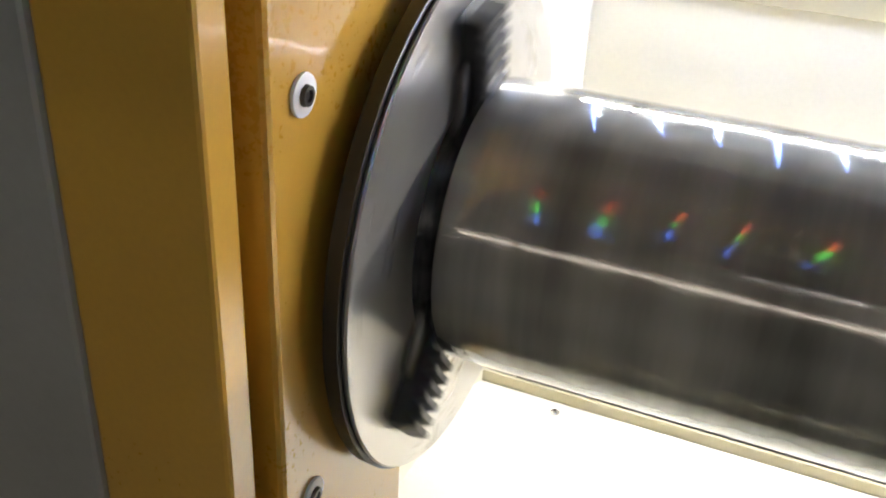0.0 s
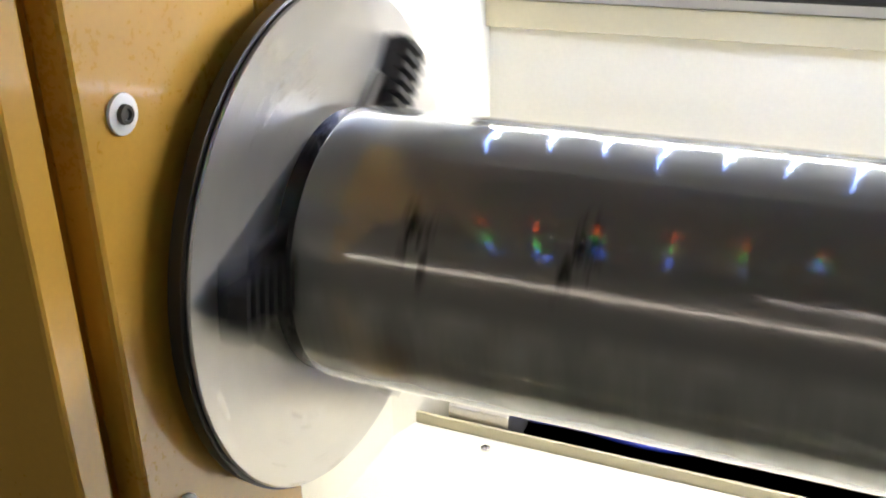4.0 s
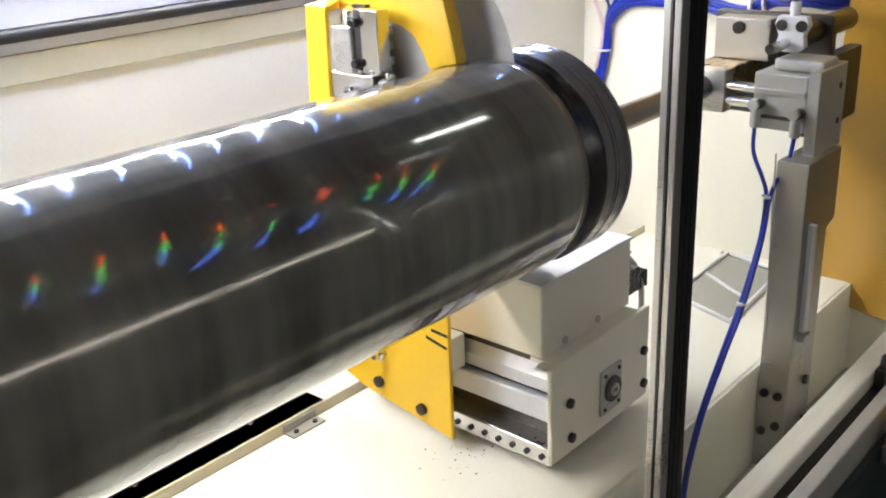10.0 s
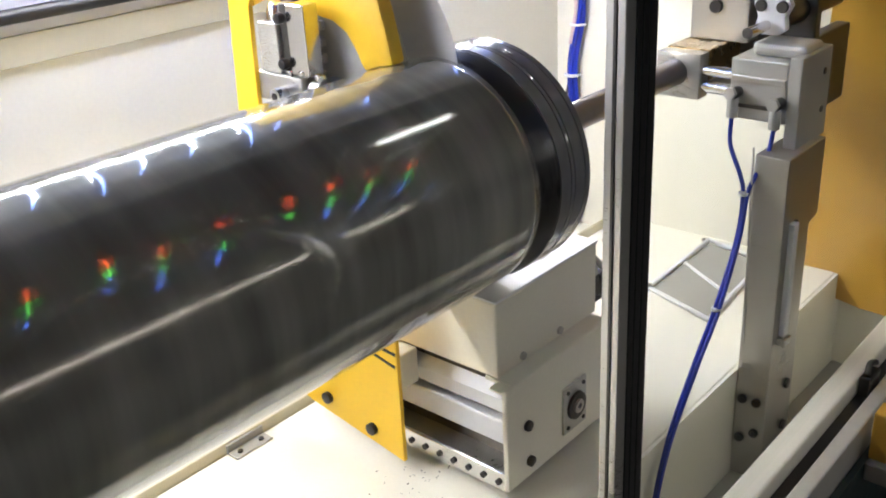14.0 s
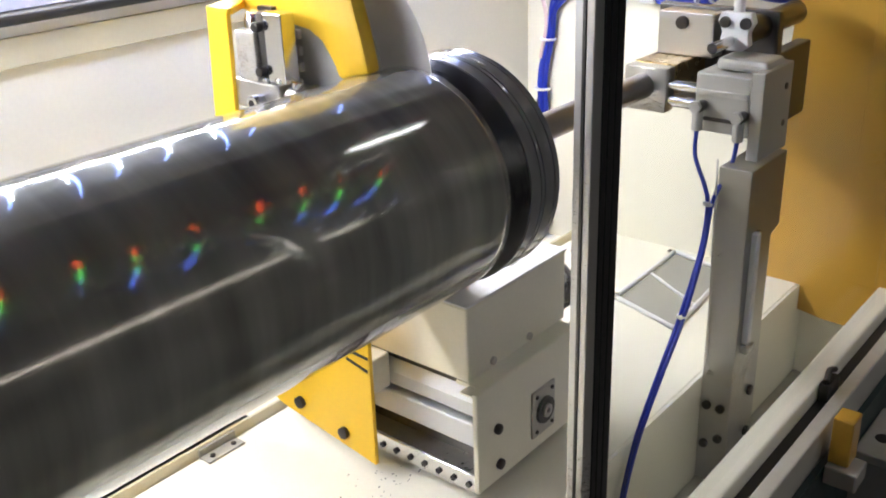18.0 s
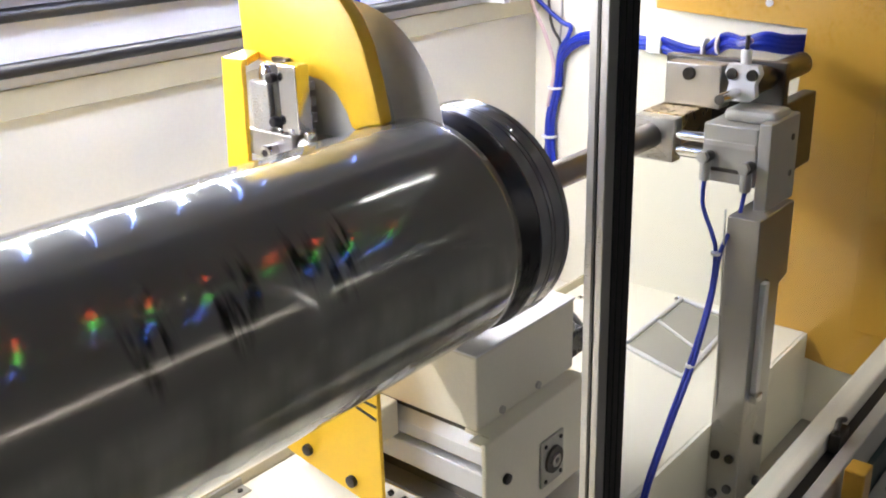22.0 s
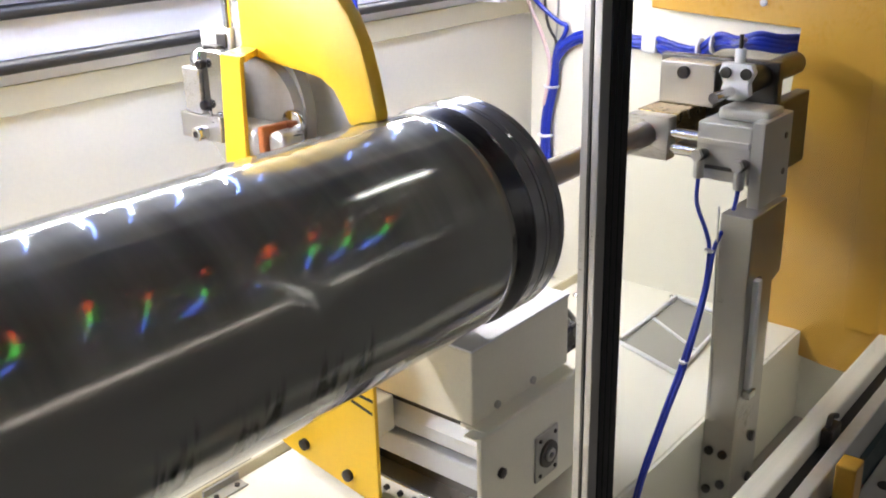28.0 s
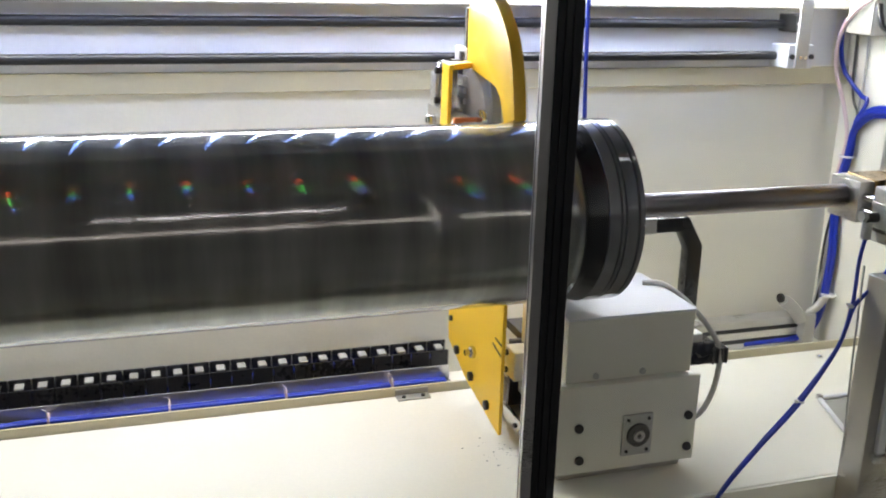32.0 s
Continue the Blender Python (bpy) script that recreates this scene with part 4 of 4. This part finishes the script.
for k in range(3):
    dz, dx = 0.006 * (k - 1), 0.004 * (k % 2)
    ob = hose([(0.545, 0.330 - 0.006 * k, -0.343 + dx), (0.60, 0.332 - 0.007 * k, -0.342 + dx), (0.655 - dx, 0.322 - 0.005 * k, -0.337), (0.684 - dx, 0.316 - 0.004 * k, -0.300), (0.690 - dx, 0.313 - 0.005 * k, -0.20), (0.691 - dx, 0.322 - 0.005 * k, -0.09), (0.690 - dx, 0.306 - 0.004 * k, -0.015), (0.690 - dx, 0.294, 0.030 + dz), (0.690 - dx, 0.268, 0.055 + dz), (0.690 - dx, 0.235, 0.063 + dz), (0.690 - dx, 0.185, 0.062 + dz), (0.690 - dx, 0.135, 0.060 + dz)], 0.0042, label=lab)
    bundle = bundle or ob
ties(bundle, [(0.689, 0.305, -0.02), (0.689, 0.316, -0.10), (0.690, 0.302, -0.26)], 0.013)
clip = thing("hose_coupling", 0.688, 0.14, 0.06, "milky plastic coupling joining the blue hoses", "coupling")
part("coupling", box(0.678, 0.696, 0.122, 0.146, 0.048, 0.074, 0.004), WHITE, clip, smooth=True)
for k in range(4):
    dz, dx = 0.0058 * (k - 1.5), 0.004 * (k % 2)
    ob = hose([(0.688 - dx, 0.122, 0.061 + dz), (0.686 - dx, 0.085, 0.053 + dz), (0.680 - dx, 0.055, 0.054 + dz), (0.672 - dx, 0.022, 0.076 + dz), (0.66 - dx, -0.010, 0.078 + dz * 0.6), (0.655, -0.040, 0.074 + 0.006 * k), (0.672, -0.062, 0.078 + 0.006 * (k - 1.5)), (0.72, -0.09, 0.075 + 0.006 * (k - 1.5))], 0.0040, label="blue air hose bundled above the tailstock")
    if k == 0:
        ties(ob, [(0.676, 0.052, 0.063), (0.672, 0.030, 0.072)], 0.014, "y")
hose([(0.47, -0.095, 0.112), (0.50, -0.085, 0.108), (0.55, -0.05, 0.095), (0.62, -0.02, 0.085), (0.66, 0.01, 0.080)], 0.0032, label="blue air hose feeding the valve")
hose([(0.678, 0.328, 0.196), (0.678, 0.338, 0.195), (0.680, 0.3455, 0.176), (0.684, 0.3455, 0.140), (0.690, 0.338, 0.112), (0.690, 0.296, 0.082), (0.690, 0.280, 0.076), (0.691, 0.285, 0.060), (0.692, 0.300, 0.036), (0.694, 0.306, -0.01)], 0.0036, label="blue air hose bent round a clip on the end wall")
hose([(0.694, 0.333, 0.33), (0.694, 0.322, 0.10), (0.695, 0.300, 0.04), (0.696, 0.312, -0.06), (0.696, 0.336, -0.16), (0.697, 0.338, -0.30)], 0.0022, DARK_STEEL, "thin dark signal cable along the end wall", "signal cables", "signal_cable")
hose([(0.696, 0.318, 0.33), (0.696, 0.300, 0.10), (0.696, 0.322, -0.05), (0.696, 0.330, -0.20), (0.690, 0.336, -0.29)], 0.0016, CAST, "thin grey signal cable along the end wall", "signal cables", "signal_cable")
hose([(0.684, 0.316, -0.05), (0.683, 0.305, 0.01), (0.680, 0.318, 0.060), (0.676, 0.341, 0.110), (0.668, 0.339, 0.150), (0.660, 0.318, 0.190), (0.656, 0.280, 0.222), (0.655, 0.235, 0.240), (0.655, 0.18, 0.245)], 0.0032, PINK, "pale pink hose arching over the end wall", "pink hoses", "pink_hose")
hose([(0.16, 0.21, 0.33), (0.158, 0.205, 0.20), (0.160, 0.202, 0.10), (0.163, 0.198, 0.02), (0.17, 0.20, -0.10)], 0.0030, label="thin blue air hose hanging beside the blade guard")
hose([(0.366, -0.128, -0.05), (0.370, -0.130, -0.20), (0.378, -0.1315, -0.33), (0.384, -0.133, -0.46)], 0.0012, CAST, "thin grey wire hanging beside the column", "signal cables", "wire")
junction = thing("junction_box", 0.69, 0.29, 0.18, "small grey junction box fixed to the end wall", "junction box")
part("box", box(0.664, 0.698, 0.258, 0.318, 0.176, 0.232, 0.003), PAINTED, junction)
part("lid", box(0.6615, 0.6638, 0.260, 0.316, 0.178, 0.230, 0.001), GREY, junction)
part("fitting", rod("y", 0.3182, 0.330, 0.678, 0.196, 0.0048, seg=16), WHITE, junction, smooth=True)
hose([(0.668, 0.256, 0.224), (0.664, 0.246, 0.205), (0.666, 0.238, 0.190), (0.680, 0.226, 0.196), (0.690, 0.222, 0.215)], 0.0042, BLACK_SATIN, "short black cable curling beside the junction box", "signal cables", "signal_cable")

# ---- hoses in the cable trough ----
trough = thing("cable_channel", -0.1, 0.24, -0.35, "black lined steel cable channel behind the tray lip", "channel")
part("guide_wall", box(-0.80, 0.02, 0.3275, 0.3290, -0.3518, -0.3285, 0.0005), ALU, trough, "bright aluminium guide wall")
part("bottom", box(-0.80, 0.02, 0.2320, 0.3506, -0.3568, -0.3520), BLACK, trough, "black channel floor")
chain = thing("cable_chain", -0.1, 0.33, -0.35, "black plastic cable chain with grey crossbars lying in the channel", "cable chain")
for n in range(27):
    x = -0.79 + 0.0300 * n
    part("link", box(x, x + 0.0290, 0.3294, 0.3318, -0.3515, -0.3040, 0.0012), BLACK_SATIN, chain)
    part("rear_link", box(x, x + 0.0290, 0.3479, 0.3502, -0.3515, -0.2950, 0.0012), BLACK_SATIN, chain)
    part("crossbar", box(x + 0.0085, x + 0.0205, 0.3296, 0.3478, -0.3038, -0.3000, 0.0012), GREY, chain, "grey crossbar")
for y in (0.3358, 0.3436):
    hose([(-0.60, y, -0.345), (-0.30, y + 0.001, -0.322), (-0.20, y, -0.316), (-0.10, y - 0.001, -0.315), (0.015, y, -0.316)], 0.0034, label="blue air hose running inside the cable chain")
for k in range(3):
    y, z = 0.3165 + 0.0042 * k, -0.3488
    sway = 0.0012 * math.sin(k * 2.1)
    hose([(-0.79, 0.292 + 0.003 * k, -0.335), (-0.73, 0.290 + 0.003 * k, -0.332), (-0.66, 0.292 + 0.003 * k, -0.338), (-0.58, y - 0.002, z + 0.002), (-0.48, y + sway, z),
          (-0.36, y - sway, z), (-0.22, y + sway, z), (-0.10, y, z), (0.012, y + sway, z)], 0.0026, label="blue air hose lying in the cable channel")
for x in (-0.56, -0.40, -0.235, -0.075):
    tie = thing("cable_tie", x, 0.316, -0.345, "clear plastic tie round the blue hoses", "cable tie", "channel ties")
    part("band", lathe([(x - 0.0012, 0.0092), (x - 0.0012, 0.0098), (x + 0.0012, 0.0098), (x + 0.0012, 0.0092)], seg=24, centre=(0, 0.3170, -0.3440)), PINK, tie)
    part("tail", tube([(x, 0.313, -0.3350), (x - 0.003, 0.310, -0.328), (x - 0.007, 0.307, -0.324)], 0.0008, 6), WHITE, tie)
for k in range(3):
    hose([(-0.70 + 0.02 * k, 0.285, -0.326), (-0.715 + 0.02 * k, 0.305, -0.297), (-0.72 + 0.02 * k, 0.327, -0.294), (-0.725 + 0.02 * k, 0.336, -0.345)], 0.0034, label="blue air hose looped into the cable chain")
cplate = thing("channel_end_plate", -0.80, 0.27, -0.35, "grey steel plate closing the channel end", "plate")
part("plate", box(-0.865, -0.795, 0.232, 0.30, -0.3485, -0.296, 0.002), STEEL, cplate)
prof_bar = thing("slotted_profile", 0.5, 0.33, -0.33, "slotted aluminium profile along the rear wall", "profile")
part("profile", box(0.27, 0.66, 0.318, 0.349, -0.352, -0.300, 0.0015), ALU, prof_bar)
for z in (-0.337, -0.317):
    part("slot", box(0.27, 0.66, 0.3170, 0.3182, z - 0.0035, z + 0.0035), BLACK, prof_bar)
foot = thing("angled_clamp", 0.63, 0.32, -0.32, "cast grey angled clamp on the slotted profile", "clamp")
part("arm", tube([(0.612, 0.315, -0.268), (0.632, 0.312, -0.285), (0.648, 0.310, -0.305)], 0.011, 14), CAST, foot, smooth=True)
part("leg", box(0.648, 0.672, 0.300, 0.322, -0.352, -0.292, 0.004), CAST, foot, smooth=True)
part("hook", tube([(0.660, 0.311, -0.295), (0.678, 0.308, -0.280), (0.690, 0.306, -0.262)], 0.007, 12), CAST, foot, smooth=True)
part("end_screw", rod("x", 0.6030, 0.6080, 0.3165, -0.2635, 0.008, seg=16), SCREW, foot, smooth=True)

# ---- small floor fittings ----
for x, y in ((-0.811, 0.205), (0.682, 0.074), (0.60, 0.196)):
    sc = thing("floor_screw", x, y, FLOOR_Z, "small steel screw in the tray floor", "screw", "floor screws")
    part("screw", lathe([(FLOOR_Z - 0.004, 0.001), (FLOOR_Z - 0.004, 0.0055), (FLOOR_Z + 0.0022, 0.0050), (FLOOR_Z + 0.0030, 0.0038), (FLOOR_Z + 0.0014, 0.0024), (FLOOR_Z + 0.0014, 0.0005)], axis="z", seg=20, centre=(x, y, 0)), BRIGHT, sc, smooth=True)
bracket = thing("lip_bracket", -0.07, 0.215, FLOOR_Z, "small folded steel bracket on the tray lip", "bracket")
part("foot_plate", box(-0.094, -0.046, 0.206, 0.2248, FLOOR_Z + 0.0002, FLOOR_Z + 0.0025, 0.0006), GREY, bracket)
part("tab", box(-0.094, -0.046, 0.2216, 0.2246, FLOOR_Z + 0.0026, FLOOR_Z + 0.011, 0.0006), GREY, bracket)
for x in (-0.084, -0.056):
    part("screw", rod("z", FLOOR_Z + 0.0025, FLOOR_Z + 0.0045, x, 0.213, 0.003, seg=12), SCREW, bracket)
hatch = thing("floor_hatch", 0.57, 0.01, FLOOR_Z, "grey inset floor hatch in a pale metal frame", "hatch")
ring_pts = [(0.457, -0.048), (0.656, -0.030), (0.682, 0.066), (0.494, 0.060)]
part("hatch_plate", plate([(0.462, -0.043), (0.652, -0.026), (0.676, 0.061), (0.498, 0.055)], "z", FLOOR_Z + 0.0004, FLOOR_Z + 0.0016), GREY, hatch)
for (xa, ya), (xb, yb) in zip(ring_pts, ring_pts[1:] + ring_pts[:1]):
    part("frame_bar", tube([(xa, ya, FLOOR_Z + 0.0035), (xb, yb, FLOOR_Z + 0.0035)], 0.0034, 8, smooth=False), WHITE, hatch, smooth="all")
part("cross_bar", tube([(0.535, -0.036, FLOOR_Z + 0.0028), (0.592, 0.058, FLOOR_Z + 0.0028)], 0.0024, 8, smooth=False), WHITE, hatch, smooth="all")
part("screw", rod("z", FLOOR_Z + 0.003, FLOOR_Z + 0.009, 0.494, 0.060, 0.0052, seg=14, bevel=0.001), BRIGHT, hatch, smooth=True)
rng = random.Random(4)
bm = bmesh.new()
for n in range(30):
    x, y, r = rng.gauss(-0.005, 0.022), rng.gauss(0.035, 0.016), rng.uniform(0.0004, 0.0011)
    bmesh.ops.create_icosphere(bm, subdivisions=1, radius=r, matrix=Matrix.Translation((x, y, FLOOR_Z + r * 0.4)) @ Matrix.Diagonal((1.4, 0.9, 0.5, 1)))
tagged(part("film_crumbs", bm, DUST), "dark crumbs of cut film scattered on the tray", "crumbs", kind="stuff")

# ---- outside the sill ----
hook = thing("sill_catch", 0.40, -0.262, FLOOR_Z + 0.02, "small dark catch sitting in the door track", "catch")
part("catch_body", box(0.388, 0.420, -0.270, -0.257, FLOOR_Z + 0.0065, FLOOR_Z + 0.030, 0.002), DARK_STEEL, hook)
part("catch_arm", tube([(0.392, -0.264, FLOOR_Z + 0.032), (0.404, -0.262, FLOOR_Z + 0.040), (0.418, -0.264, FLOOR_Z + 0.036)], 0.0035, 8), DARK_STEEL, hook, smooth="all")
for x in (0.205, 0.232):
    lp = thing("lifting_loop", 0.47 + x * 0.3, -0.18, FLOOR_Z - 0.14, "small bent steel loop on the base flange", "loop", "loops")
    part("loop", tube([(0.47 + x * 0.3, -0.17, FLOOR_Z - 0.145), (0.47 + x * 0.3, -0.175, FLOOR_Z - 0.10), (0.485 + x * 0.3, -0.178, FLOOR_Z - 0.09), (0.50 + x * 0.3, -0.18, FLOOR_Z - 0.145)], 0.004, 10), BRIGHT, lp, smooth="all")
stop = thing("door_stop", 0.33, -0.30, -0.32, "ochre painted steel stop block outside the track", "stop block")
part("block", box(0.318, 0.345, -0.318, -0.2965, -0.340, -0.285, 0.002), DEEP_YELLOW, stop)
part("block_foot", box(0.310, 0.345, -0.330, -0.2965, -0.362, -0.3405, 0.002), GREY, stop)
bench = thing("outer_bracket", 0.38, -0.36, -0.40, "grey steel bracket plate with a round hole outside the track", "bracket")
part("plate", box(0.41, 0.52, -0.40, -0.297, -0.388, -0.376, 0.002), GREY, bench)
part("hole", rod("z", -0.376, -0.3752, 0.452, -0.318, 0.009, seg=20), BLACK, bench)
part("web", box(0.415, 0.425, -0.39, -0.297, -0.50, -0.388, 0.002), GREY, bench)
tubes = thing("tube_light", -0.3, -2.4, 0.70, "long shop tube light", "tube light")
for x0, x1 in ((-2.6, -1.42), (-1.38, -0.62), (-0.60, 0.18), (0.21, 1.06), (1.10, 2.0)):
    part("tube", rod("x", x0, x1, -2.45, 0.64, 0.016 + 0.006 * abs(math.sin(x0 * 3)), seg=16), TUBE, tubes, smooth=True)
for x in (-2.2, 1.6):
    part("hanger", rod("z", 0.79, 3.0, x, -2.45, 0.006, seg=8), SCREW, tubes)
part("housing", box(-2.65, 2.05, -2.50, -2.40, 0.73, 0.79, 0.01), WHITE, tubes)
far = thing("tube_light", 0.1, -4.7, 2.85, "short shop tube light under the ceiling", "tube light")
rng = random.Random(9)
x = -0.72
while x < 0.80:
    step = rng.uniform(0.012, 0.07)
    part("tube", rod("x", x, x + step, -4.70, 2.82, rng.uniform(0.012, 0.045), seg=12), CHIP_ROW, far, smooth=True)
    x += step + rng.uniform(0.008, 0.05)
part("housing", box(-0.75, 0.85, -4.76, -4.64, 2.87, 3.0, 0.01), WHITE, far)


# ---- movement ----
TURNS = [(0.0, -18.2), (6.5, 0.0), (9.0, 7.0), (10.0, 9.7), (11.0, 12.5), (12.0, 15.4), (13.0, 18.4), (14.0, 21.3), (17.0, 29.6), (19.0, 35.0), (20.0, 37.5),
         (21.0, 40.18), (22.0, 43.0), (23.0, 45.6), (24.0, 48.4), (25.0, 51.4), (28.0, 60.15), (29.0, 62.7), (30.0, 65.5), (32.0, 71.4)]      # seconds, turns of the spindle


def turned(t):
    for (ta, na), (tb, nb) in zip(TURNS, TURNS[1:]):
        if t <= tb:
            return na + (nb - na) * (t - ta) / (tb - ta)
    return TURNS[-1][1]


def motions():
    rows_roll, rows_chuck = [], []
    steps = 480
    for k in range(steps + 1):
        t = 32.0 * k / steps
        a = 360.0 * turned(t)
        rows_roll.append((t, pose(0, 0, AZ, a, 0, 0)))
        rows_chuck.append((t, pose(-0.845, 0, AZ, a, 0, 0)))
    walk(roll, rows_roll)
    walk(chuck, rows_chuck)
    back = [(0.0, 0.0), (23.6, 0.0), (24.2, 0.003), (24.7, 0.012), (25.2, 0.026), (25.6, 0.045), (26.2, 0.072), (26.8, 0.090), (27.3, 0.095), (32.0, 0.095)]
    walk(head, [(t, pose(0.01, 0.12 + d, 0.07 + AZ)) for t, d in back])


motions()
